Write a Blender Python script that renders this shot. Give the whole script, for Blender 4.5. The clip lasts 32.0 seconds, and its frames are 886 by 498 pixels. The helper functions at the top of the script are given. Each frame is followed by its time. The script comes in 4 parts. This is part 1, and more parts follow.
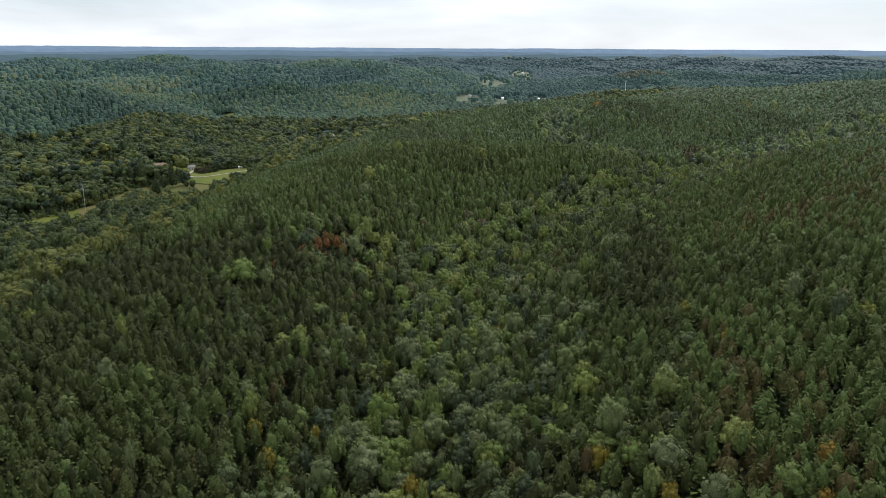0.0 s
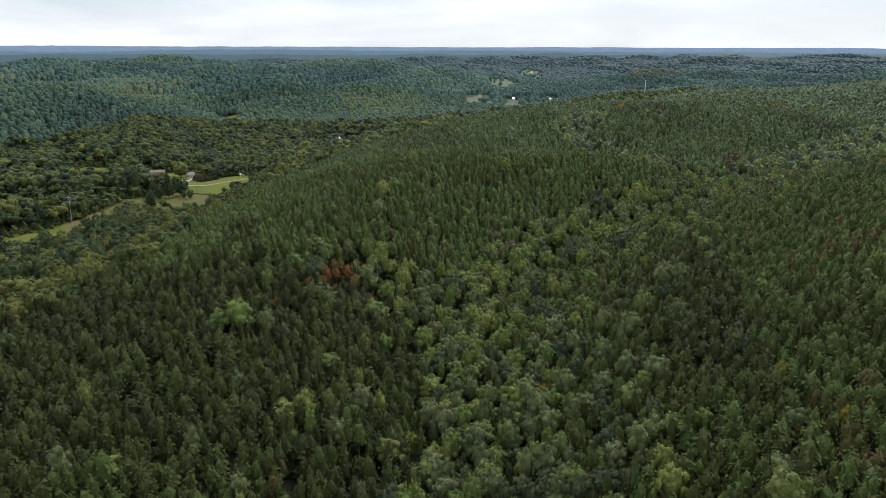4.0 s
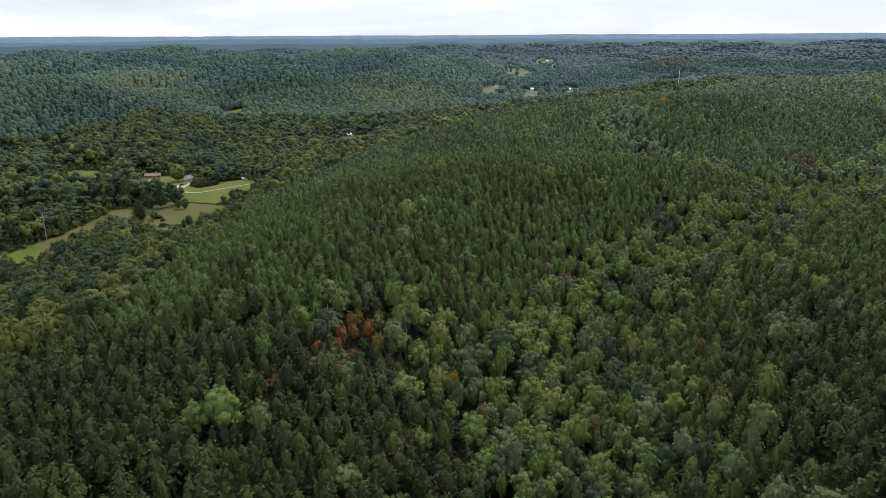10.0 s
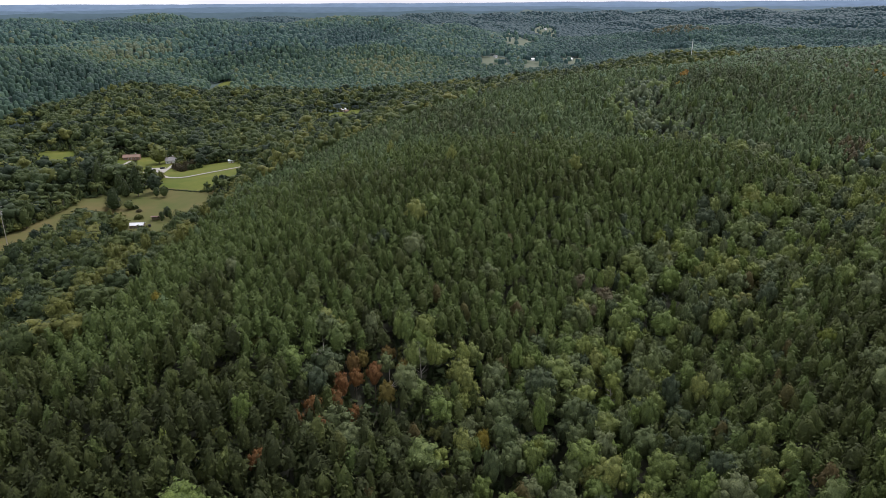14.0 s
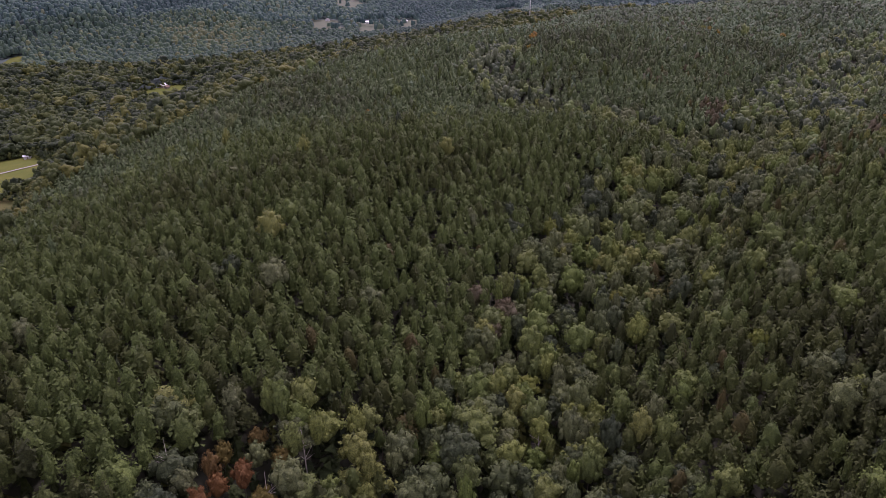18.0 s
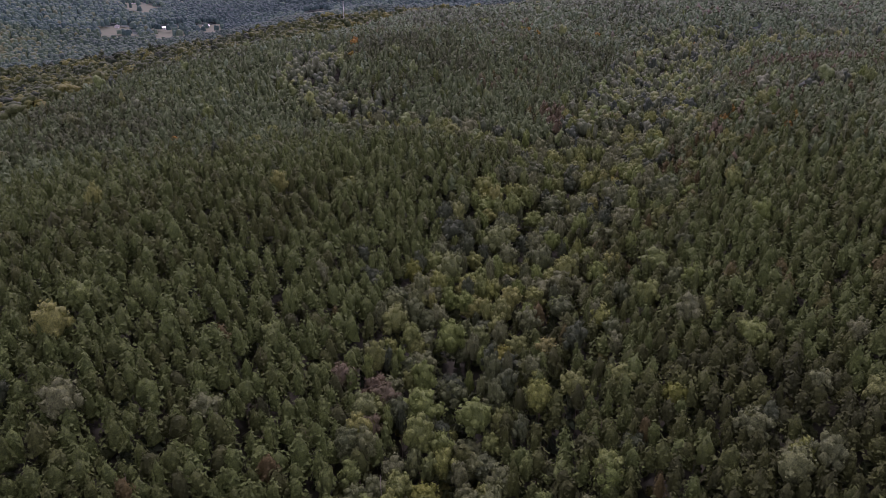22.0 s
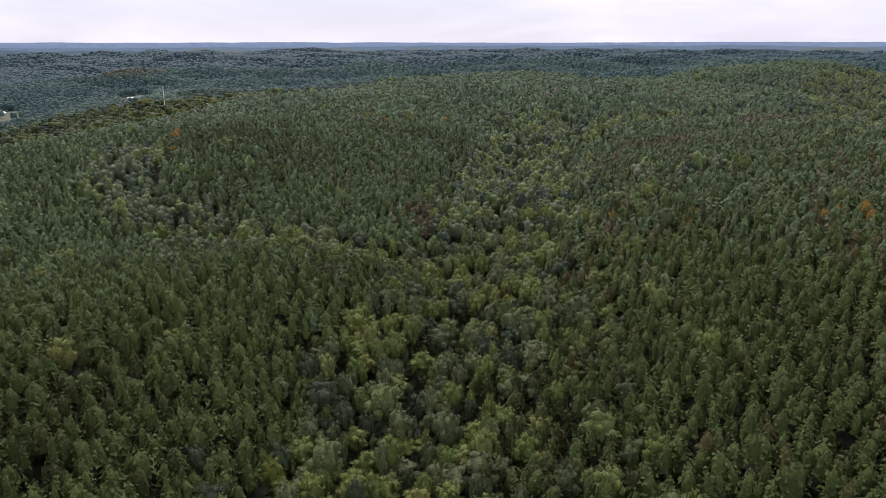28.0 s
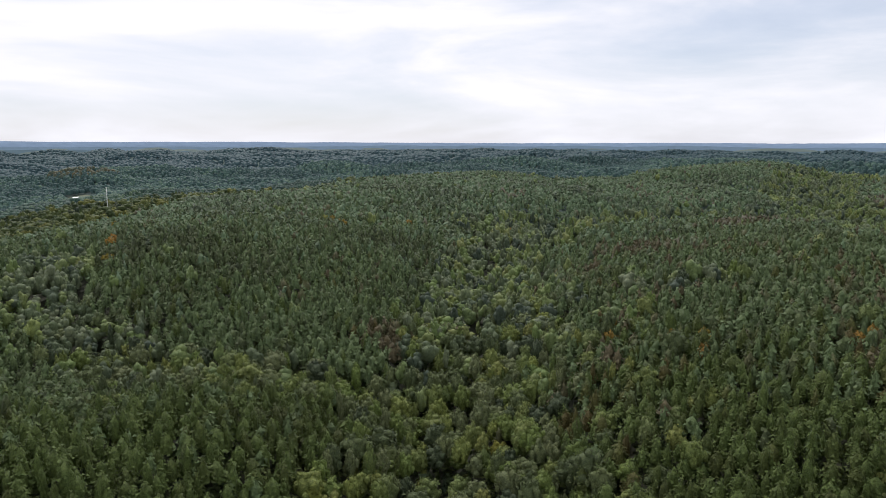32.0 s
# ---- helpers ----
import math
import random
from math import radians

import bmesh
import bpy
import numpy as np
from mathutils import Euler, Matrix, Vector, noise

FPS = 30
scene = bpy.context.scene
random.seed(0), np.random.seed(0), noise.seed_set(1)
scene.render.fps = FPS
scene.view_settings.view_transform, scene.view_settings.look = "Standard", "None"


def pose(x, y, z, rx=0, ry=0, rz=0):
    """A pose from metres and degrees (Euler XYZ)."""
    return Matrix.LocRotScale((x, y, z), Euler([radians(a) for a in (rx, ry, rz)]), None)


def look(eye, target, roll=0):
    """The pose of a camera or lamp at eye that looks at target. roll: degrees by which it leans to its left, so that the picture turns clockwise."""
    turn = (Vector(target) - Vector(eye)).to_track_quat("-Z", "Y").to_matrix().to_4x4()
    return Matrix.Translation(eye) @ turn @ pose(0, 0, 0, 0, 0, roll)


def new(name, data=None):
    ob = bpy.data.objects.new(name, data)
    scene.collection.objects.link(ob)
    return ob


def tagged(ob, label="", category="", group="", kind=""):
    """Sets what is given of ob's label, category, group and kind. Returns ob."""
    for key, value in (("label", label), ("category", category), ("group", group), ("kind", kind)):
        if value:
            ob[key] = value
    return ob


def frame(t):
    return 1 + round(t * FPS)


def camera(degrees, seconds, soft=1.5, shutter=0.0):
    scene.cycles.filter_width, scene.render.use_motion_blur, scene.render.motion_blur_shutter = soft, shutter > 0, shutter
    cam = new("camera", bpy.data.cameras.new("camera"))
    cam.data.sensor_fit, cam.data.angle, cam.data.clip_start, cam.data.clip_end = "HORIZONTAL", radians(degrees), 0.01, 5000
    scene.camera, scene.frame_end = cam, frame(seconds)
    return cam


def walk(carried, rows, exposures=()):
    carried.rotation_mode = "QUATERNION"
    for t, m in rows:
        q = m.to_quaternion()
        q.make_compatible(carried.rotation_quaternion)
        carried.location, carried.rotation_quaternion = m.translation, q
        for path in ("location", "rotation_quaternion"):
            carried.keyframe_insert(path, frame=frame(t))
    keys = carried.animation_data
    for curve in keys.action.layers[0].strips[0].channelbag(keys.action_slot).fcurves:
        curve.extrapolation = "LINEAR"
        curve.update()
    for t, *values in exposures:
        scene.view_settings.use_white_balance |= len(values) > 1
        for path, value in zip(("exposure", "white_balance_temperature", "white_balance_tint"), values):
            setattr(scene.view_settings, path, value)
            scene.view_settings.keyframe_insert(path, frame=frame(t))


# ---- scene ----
# ======== camera ========
cam = camera(64.2, 32.0, soft=0.6)
METRES, EYE, TILT, LEAN, TURN = 400.0, 125.0, -15.85, -0.32, 0.0
# seconds; x, y, z of the flight; yaw, pitch, roll
ROWS = [
    (0.0, 0.0, 0.0, 0.0, -0.0, 0.0, -0.0),
    (0.5, -0.003, 0.0163, 0.0048, 0.03, -0.03, -0.05),
    (1.0, -0.0061, 0.0317, 0.0094, 0.06, -0.05, -0.08),
    (1.5, -0.0093, 0.0471, 0.0139, 0.1, -0.07, -0.08),
    (2.0, -0.0125, 0.0622, 0.0182, 0.17, -0.06, -0.06),
    (2.5, -0.0157, 0.0771, 0.0227, 0.22, -0.08, -0.04),
    (3.0, -0.0189, 0.093, 0.0273, 0.29, -0.07, -0.02),
    (3.5, -0.0219, 0.1083, 0.0319, 0.36, -0.08, 0.01),
    (5.5, -0.0332, 0.1701, 0.0502, 0.64, -0.11, 0.06),
    (6.0, -0.036, 0.1856, 0.0548, 0.68, -0.21, 0.08),
    (6.5, -0.0387, 0.201, 0.0592, 0.75, -0.31, 0.09),
    (7.0, -0.0415, 0.2151, 0.0633, 0.82, -0.35, 0.11),
    (7.5, -0.0445, 0.2303, 0.0677, 0.88, -0.41, 0.13),
    (8.0, -0.0474, 0.245, 0.072, 0.95, -0.47, 0.16),
    (8.5, -0.0502, 0.2601, 0.0762, 1.03, -0.55, 0.18),
    (9.0, -0.0534, 0.2757, 0.0808, 1.09, -0.68, 0.19),
    (9.5, -0.0564, 0.2907, 0.0851, 1.16, -0.83, 0.22),
    (10.0, -0.0594, 0.3059, 0.0895, 1.24, -0.98, 0.25),
    (10.5, -0.0625, 0.3213, 0.0938, 1.3, -1.13, 0.25),
    (11.0, -0.0656, 0.3367, 0.0984, 1.35, -1.33, 0.23),
    (11.5, -0.0688, 0.3529, 0.1033, 1.42, -1.56, 0.2),
    (12.0, -0.0715, 0.3687, 0.1077, 1.48, -1.93, 0.21),
    (12.5, -0.0742, 0.3842, 0.1123, 1.54, -2.31, 0.18),
    (13.0, -0.0769, 0.3992, 0.1171, 1.59, -2.68, 0.19),
    (13.5, -0.0798, 0.4147, 0.1214, 1.32, -3.01, 0.26),
    (15.5, -0.0918, 0.4774, 0.1386, -2.41, -4.51, 1.47),
    (16.0, -0.094, 0.4929, 0.143, -4.09, -4.9, 1.99),
    (16.5, -0.0961, 0.5093, 0.1475, -6.07, -5.36, 2.55),
    (17.0, -0.0974, 0.5248, 0.152, -7.97, -5.84, 3.1),
    (17.5, -0.0981, 0.5401, 0.1563, -9.97, -6.33, 3.69),
    (18.0, -0.0986, 0.5555, 0.1605, -12.01, -6.77, 4.25),
    (18.5, -0.0985, 0.5707, 0.1648, -14.04, -6.96, 4.8),
    (19.0, -0.0975, 0.5863, 0.1691, -15.9, -7.08, 5.31),
    (19.5, -0.0964, 0.6008, 0.1733, -17.83, -7.31, 5.81),
    (20.0, -0.0948, 0.6152, 0.1771, -19.62, -7.5, 6.28),
    (20.5, -0.0927, 0.6293, 0.1811, -21.28, -7.69, 6.7),
    (21.0, -0.09, 0.643, 0.1849, -22.99, -7.87, 7.14),
    (21.5, -0.0866, 0.6572, 0.1887, -24.72, -8.06, 7.56),
    (22.0, -0.0829, 0.6704, 0.1924, -26.47, -8.27, 7.96),
    (22.5, -0.0788, 0.6834, 0.1962, -27.81, -8.44, 8.26),
    (23.0, -0.0742, 0.6965, 0.1998, -28.96, -8.58, 8.5),
    (23.5, -0.0692, 0.7097, 0.2037, -30.09, -8.75, 8.72),
    (24.0, -0.0633, 0.7238, 0.2075, -31.56, -8.81, 9.02),
    (24.5, -0.0579, 0.7374, 0.2114, -32.29, -8.52, 9.12),
    (25.0, -0.0519, 0.7506, 0.2154, -32.88, -8.13, 9.2),
    (25.5, -0.0458, 0.7635, 0.219, -33.86, -7.64, 9.4),
    (27.5, -0.0192, 0.8148, 0.2333, -38.59, -5.09, 10.38),
    (28.0, -0.0125, 0.8266, 0.2366, -39.66, -4.37, 10.61),
    (28.5, -0.0053, 0.8381, 0.2397, -40.6, -3.6, 10.81),
    (29.0, 0.0023, 0.8501, 0.2432, -41.52, -2.7, 10.99),
    (29.5, 0.0098, 0.8618, 0.2464, -42.28, -1.76, 11.13),
    (30.0, 0.0179, 0.8733, 0.2497, -42.71, -0.71, 11.22),
    (30.5, 0.0262, 0.8847, 0.2529, -42.85, 0.36, 11.22),
    (31.0, 0.0343, 0.8958, 0.2566, -42.97, 1.39, 11.2),
    (31.5, 0.0434, 0.9077, 0.2599, -43.09, 2.47, 11.18),
    (32.0, 0.051, 0.9187, 0.2631, -43.24, 2.69, 11.13),
]

EXPOSURES = [(0.0, -0.21, 6100, 10), (13.0, -0.19, 6050, 11), (16.0, -0.25, 6080, 46), (19.0, -0.33, 6080, 56), (22.0, -0.37, 6000, 61), (25.0, -0.37, 5900, 58), (28.0, -0.28, 6080, 26), (29.0, -0.28, 6130, 23), (30.0, -0.29, 6150, 20), (32.0, -0.29, 6220, 16)]
walk(cam, [(t, pose(0, 0, EYE, TILT, LEAN, TURN) @ pose(METRES * x, METRES * y, METRES * z, 90 + pitch, roll, yaw)) for t, x, y, z, yaw, pitch, roll in ROWS], EXPOSURES)

# ======== world and light ========
world = bpy.data.worlds.new("overcast_sky")
scene.world = world
world.use_nodes = True
wt = world.node_tree
wt.nodes.clear()
SUN_EL, SUN_AZ = radians(54), radians(26)      # azimuth from +y towards +x
sky = wt.nodes.new("ShaderNodeTexSky")
sky.sky_type = "NISHITA"
sky.sun_disc = False
sky.sun_elevation, sky.sun_rotation = SUN_EL, SUN_AZ
sky.air_density, sky.dust_density = 1.0, 0.6
bg_clear = wt.nodes.new("ShaderNodeBackground")
bg_clear.inputs["Strength"].default_value = 0.13
bg_cloud = wt.nodes.new("ShaderNodeBackground")
coord = wt.nodes.new("ShaderNodeTexCoord")
wmap = wt.nodes.new("ShaderNodeMapping")
wmap.inputs["Scale"].default_value = (1.0, 1.0, 5.0)
wmap.inputs["Rotation"].default_value = (0.0, radians(4), radians(30))
cloud = wt.nodes.new("ShaderNodeTexNoise")
cloud.inputs["Scale"].default_value = 2.2
cloud.inputs["Detail"].default_value = 7
cloud.inputs["Roughness"].default_value = 0.55
cloud.inputs["Distortion"].default_value = 0.4
cover = wt.nodes.new("ShaderNodeValToRGB")
cover.color_ramp.elements[0].position, cover.color_ramp.elements[1].position = 0.34, 0.56
cover.color_ramp.elements[0].color = (0.7, 0.7, 0.7, 1)
grey = wt.nodes.new("ShaderNodeValToRGB")
grey.color_ramp.elements[0].position, grey.color_ramp.elements[1].position = 0.25, 0.6
grey.color_ramp.elements[0].color = (0.66, 0.71, 0.77, 1)
grey.color_ramp.elements[1].color = (1.0, 1.0, 0.985, 1)
bg_cloud.inputs["Strength"].default_value = 1.25
wmix = wt.nodes.new("ShaderNodeMixShader")
wout = wt.nodes.new("ShaderNodeOutputWorld")
wt.links.new(coord.outputs["Generated"], wmap.inputs["Vector"])
wt.links.new(wmap.outputs["Vector"], cloud.inputs["Vector"])
wt.links.new(cloud.outputs["Fac"], cover.inputs["Fac"])
wt.links.new(cloud.outputs["Fac"], grey.inputs["Fac"])
wt.links.new(sky.outputs["Color"], bg_clear.inputs["Color"])
wt.links.new(grey.outputs["Color"], bg_cloud.inputs["Color"])
wt.links.new(cover.outputs["Color"], wmix.inputs["Fac"])
wt.links.new(bg_clear.outputs[0], wmix.inputs[1])
wt.links.new(bg_cloud.outputs[0], wmix.inputs[2])
wt.links.new(wmix.outputs[0], wout.inputs["Surface"])

sun_data = bpy.data.lights.new("sun", "SUN")
sun_data.energy, sun_data.angle, sun_data.color = 2.6, radians(9), (1.0, 0.95, 0.87)
sun = new("sun", sun_data)
sun_way = Vector((math.sin(SUN_AZ) * math.cos(SUN_EL), math.cos(SUN_AZ) * math.cos(SUN_EL), math.sin(SUN_EL)))
sun.matrix_world = look(sun_way * 400, (0, 0, 0))


# ======== materials ========
def nodes_of(name):
    m = bpy.data.materials.new(name)
    m.use_nodes = True
    nt = m.node_tree
    return m, nt, nt.nodes["Principled BSDF"]


def ramp_node(nt, stops):
    r = nt.nodes.new("ShaderNodeValToRGB")
    el = r.color_ramp.elements
    while len(el) < len(stops):
        el.new(0.5)
    for e, (p, c) in zip(el, stops):
        e.position, e.color = p, (*c, 1)
    return r


def noise_node(nt, scale, detail=4, rough=0.6, coords="Object"):
    n = nt.nodes.new("ShaderNodeTexNoise")
    n.inputs["Scale"].default_value, n.inputs["Detail"].default_value, n.inputs["Roughness"].default_value = scale, detail, rough
    c = nt.nodes.new("ShaderNodeTexCoord")
    nt.links.new(c.outputs[coords], n.inputs["Vector"])
    return n


def foliage(name, stops, source, grain=1.6, depth=0.3, gloss=0.1, relief=0.3):
    """Leaves: a colour for each tree from the ramp, varied by boughs and by leaf clumps, with fine relief."""
    m, nt, bsdf = nodes_of(name)
    if source == "object":
        info = nt.nodes.new("ShaderNodeObjectInfo")
        fac = info.outputs["Random"]
    else:
        at = nt.nodes.new("ShaderNodeAttribute")
        at.attribute_name = "tone"
        fac = at.outputs["Fac"]
    r = ramp_node(nt, [(p, tuple(0.93 * q for q in col)) for p, col in stops])
    nt.links.new(fac, r.inputs["Fac"])
    n = noise_node(nt, grain, 5, 0.72)
    boughs = noise_node(nt, grain * 0.22, 2, 0.5)
    v = ramp_node(nt, [(0.34, (1 - depth,) * 3), (0.66, (1 + depth, 1 + depth, 1 + depth * 0.7))])
    w = ramp_node(nt, [(0.3, (0.84, 0.86, 0.9)), (0.7, (1.16, 1.13, 1.04))])
    nt.links.new(n.outputs["Fac"], v.inputs["Fac"])
    nt.links.new(boughs.outputs["Fac"], w.inputs["Fac"])
    last = r.outputs["Color"]
    for grey_of in (v, w):
        mul = nt.nodes.new("ShaderNodeMix")
        mul.data_type, mul.blend_type = "RGBA", "MULTIPLY"
        mul.inputs["Factor"].default_value = 1.0
        nt.links.new(last, mul.inputs["A"])
        nt.links.new(grey_of.outputs["Color"], mul.inputs["B"])
        last = mul.outputs["Result"]
    nt.links.new(last, bsdf.inputs["Base Color"])
    bn = nt.nodes.new("ShaderNodeBump")
    bn.inputs["Strength"].default_value = 0.9
    bn.inputs["Distance"].default_value = relief
    nt.links.new(n.outputs["Fac"], bn.inputs["Height"])
    nt.links.new(bn.outputs["Normal"], bsdf.inputs["Normal"])
    bsdf.inputs["Roughness"].default_value = 0.55
    bsdf.inputs["Specular IOR Level"].default_value = gloss
    return m


def plain(name, a, b, scale, rough=0.8, metal=0.0, bump=0.0, detail=5, coords="Object"):
    """A surface of two near colours mixed by noise, with some relief."""
    m, nt, bsdf = nodes_of(name)
    n = noise_node(nt, scale, detail, 0.62, coords)
    r = ramp_node(nt, [(0.3, a), (0.7, b)])
    nt.links.new(n.outputs["Fac"], r.inputs["Fac"])
    nt.links.new(r.outputs["Color"], bsdf.inputs["Base Color"])
    bsdf.inputs["Roughness"].default_value, bsdf.inputs["Metallic"].default_value = rough, metal
    if bump:
        bn = nt.nodes.new("ShaderNodeBump")
        bn.inputs["Strength"].default_value = bump
        n2 = noise_node(nt, scale * 6, 4, 0.7, coords)
        nt.links.new(n2.outputs["Fac"], bn.inputs["Height"])
        nt.links.new(bn.outputs["Normal"], bsdf.inputs["Normal"])
    return m


PINE = [(0.0, (0.041, 0.050, 0.020)), (0.3, (0.063, 0.078, 0.025)), (0.6, (0.077, 0.108, 0.033)), (0.76, (0.091, 0.127, 0.040)), (0.87, (0.085, 0.085, 0.030)), (1.0, (0.084, 0.065, 0.028))]
CREEKSIDE = [(0.0, (0.053, 0.071, 0.042)), (0.25, (0.092, 0.117, 0.052)), (0.42, (0.130, 0.150, 0.077)), (0.58, (0.117, 0.162, 0.046)), (0.75, (0.138, 0.165, 0.058)), (0.9, (0.167, 0.201, 0.056)), (1.0, (0.176, 0.181, 0.067))]
VALLEY = [(0.0, (0.032, 0.048, 0.028)), (0.3, (0.054, 0.076, 0.031)), (0.6, (0.080, 0.104, 0.037)), (0.9, (0.130, 0.140, 0.040)), (1.0, (0.128, 0.134, 0.038))]
# the haze of distance is painted into these bluish leaf colours
FAR_HAZED = [(0.0, (0.037, 0.073, 0.073)), (0.3, (0.051, 0.099, 0.090)), (0.6, (0.073, 0.130, 0.105)), (0.85, (0.099, 0.158, 0.106)), (1.0, (0.141, 0.158, 0.095))]
FARTHER_HAZED = [(0.0, (0.031, 0.064, 0.076)), (0.5, (0.040, 0.078, 0.088)), (1.0, (0.050, 0.088, 0.092))]
GOLDEN = [(0.0, (0.19, 0.165, 0.030)), (0.5, (0.20, 0.150, 0.030)), (1.0, (0.22, 0.142, 0.034))]
YELLOWISH = [(0.0, (0.13, 0.155, 0.035)), (1.0, (0.19, 0.185, 0.04))]
ORANGE = [(0.0, (0.32, 0.20, 0.045)), (1.0, (0.27, 0.15, 0.04))]
RUSTY = [(0.0, (0.20, 0.105, 0.042)), (0.35, (0.18, 0.090, 0.038)), (0.7, (0.15, 0.105, 0.040)), (1.0, (0.15, 0.125, 0.036))]
FADED = [(0.0, (0.105, 0.096, 0.056)), (1.0, (0.135, 0.112, 0.070))]


m_pine = foliage("pine_needles", PINE, "tone", 3.2, 0.55)
# lighter, bluer copies for trees farther off; haze is painted into them
m_pine_hazed = foliage("slope_pine_needles", [(p, (c[0] * 1.2, c[1] * 1.22, c[2] * 1.75)) for p, c in PINE], "tone", 2.0)
m_pine_far_hazed = foliage("far_pine_needles", [(p, (c[0] * 1.34, c[1] * 1.44, c[2] * 2.5)) for p, c in PINE], "tone", 0.8, 0.12)
m_wood_hazed = foliage("slope_broad_leaves", [(p, (c[0] * 1.06, c[1] * 1.09, c[2] * 1.3)) for p, c in CREEKSIDE], "tone", 1.8)
m_pine_one = foliage("pine_needles_single", PINE, "object", 3.0)
m_wood = foliage("broad_leaves", CREEKSIDE, "tone", 3.0, 0.6)
m_valley = foliage("valley_leaves", VALLEY, "tone", 1.4, 0.32, relief=0.5)
# floor of the far woods, with haze painted into its pale bluish colour
m_hazed_floor = plain("thick_woods_floor", (0.048, 0.078, 0.070), (0.072, 0.108, 0.090), 0.06, 0.95, 0, 0.6, 9)
m_wood_one = foliage("broad_leaves_single", CREEKSIDE, "object", 3.0, 0.6)
# far and hillside leaves use the colours that hold painted haze
m_far_hazed = foliage("far_leaves", FAR_HAZED, "tone", 0.45, 0.22, relief=0.5)
m_hillside_hazed = foliage("hillside_leaves", [(p, (c[0] * 0.95, c[1] * 0.9, c[2] * 0.74)) for p, c in FAR_HAZED], "tone", 0.5, 0.25, relief=0.5)
m_farther_hazed = foliage("farther_leaves", FARTHER_HAZED, "tone", 0.2, 0.2, relief=0.6)
m_gold = foliage("golden_leaves", GOLDEN, "object", 2.6)
m_lime = foliage("yellow_green_leaves", YELLOWISH, "object", 2.6)
m_orange = foliage("orange_leaves", ORANGE, "object", 2.6)
m_rust = foliage("rust_leaves", RUSTY, "object", 2.6)
m_mauve = foliage("faded_mauve_twigs", FADED, "object", 2.1)
m_bark = plain("bark", (0.10, 0.075, 0.055), (0.18, 0.14, 0.11), 3.0, 0.9, 0, 0.4)
m_deadwood = plain("grey_deadwood", (0.30, 0.27, 0.24), (0.42, 0.38, 0.34), 4.0, 0.9)
# leaf litter, its colour darkened to stand in for deep shade below trees
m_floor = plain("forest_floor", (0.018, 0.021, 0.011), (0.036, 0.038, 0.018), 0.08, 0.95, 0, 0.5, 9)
m_grass = plain("meadow_grass", (0.084, 0.116, 0.020), (0.152, 0.156, 0.034), 0.05, 0.9, 0, 0.3, 9)
m_hay = plain("dry_meadow", (0.080, 0.102, 0.028), (0.148, 0.122, 0.050), 0.035, 0.9, 0, 0.3, 9)
m_gravel = plain("pale_gravel", (0.30, 0.28, 0.24), (0.42, 0.40, 0.35), 0.8, 0.9)
m_stubble = plain("pale_stubble", (0.112, 0.138, 0.092), (0.158, 0.172, 0.120), 0.03, 0.9, 0, 0.3, 8)
for m in (m_grass, m_hay, m_stubble):
    m.node_tree.nodes["Principled BSDF"].inputs["Specular IOR Level"].default_value = 0.1


# ======== terrain ========
KNOLLS = [(-110, 370, 120, 8.6), (-40, 440, 120, 25.7), (0, 560, 120, 15.9), (60, 660, 120, -4.1), (150, 620, 120, -3.3), (110, 520, 120, -9.9), (190, 800, 120, 16.2), (330, 820, 120, -1.4), (230, 700, 120, -0.6), (80, 880, 120, 15.7), (-60, 760, 120, 21.2), (300, 460, 120, 0.6), (420, 540, 120, 7.3), (190, 380, 120, 21.3), (110, 300, 120, 0.9), (60, 420, 120, -29.5), (230, 570, 120, 0.3), (340, 680, 120, -16.6), (30, 300, 120, -8.5), (-130, 230, 120, 6.8), (-250, 420, 120, -20.6), (500, 800, 120, 2.2), (400, 950, 120, 4.9)]
HILLS = [(-300, 700, 330, -29.4), (-200, 1200, 330, -1.7), (-600, 1180, 330, -22.9), (-900, 1350, 620, 30.1), (-330, 2150, 620, 9.3), (200, 1750, 620, -20.8), (640, 1100, 330, 53.7), (1000, 700, 330, -5.3), (900, 1500, 620, -33.3), (1500, 1000, 620, 26.6), (-1200, 2100, 620, 14.4), (1700, 2200, 620, 9.6), (500, 3000, 620, -24.9), (1000, 3300, 620, 10.6), (-900, 3400, 620, 3.2), (2600, 1500, 620, -5.2), (-1400, 700, 330, 11.1), (0, 0, 330, -26.0), (600, -300, 330, 8.4), (0, -1800, 620, 2.6), (700, 2600, 620, 4.8), (400, 350, 330, 24.2), (3000, 3000, 620, 0.6), (2500, -1500, 620, -15.9), (-600, 1190, 170, 15.9), (-500, 1500, 170, -37.4), (-180, 2280, 320, 18.0), (-1000, 1000, 300, -14.0), (-260, 600, 150, 32.9), (-180, 620, 90, -21.9), (-130, 520, 80, 2.2), (130, 700, 60, -5.4), (480, 620, 100, 7.0), (630, 620, 120, -3.7), (620, 790, 100, -6.9), (860, 620, 130, -8.4), (1150, 750, 200, 23.2), (880, 980, 200, -2.9), (110, 585, 50, 12.6)]
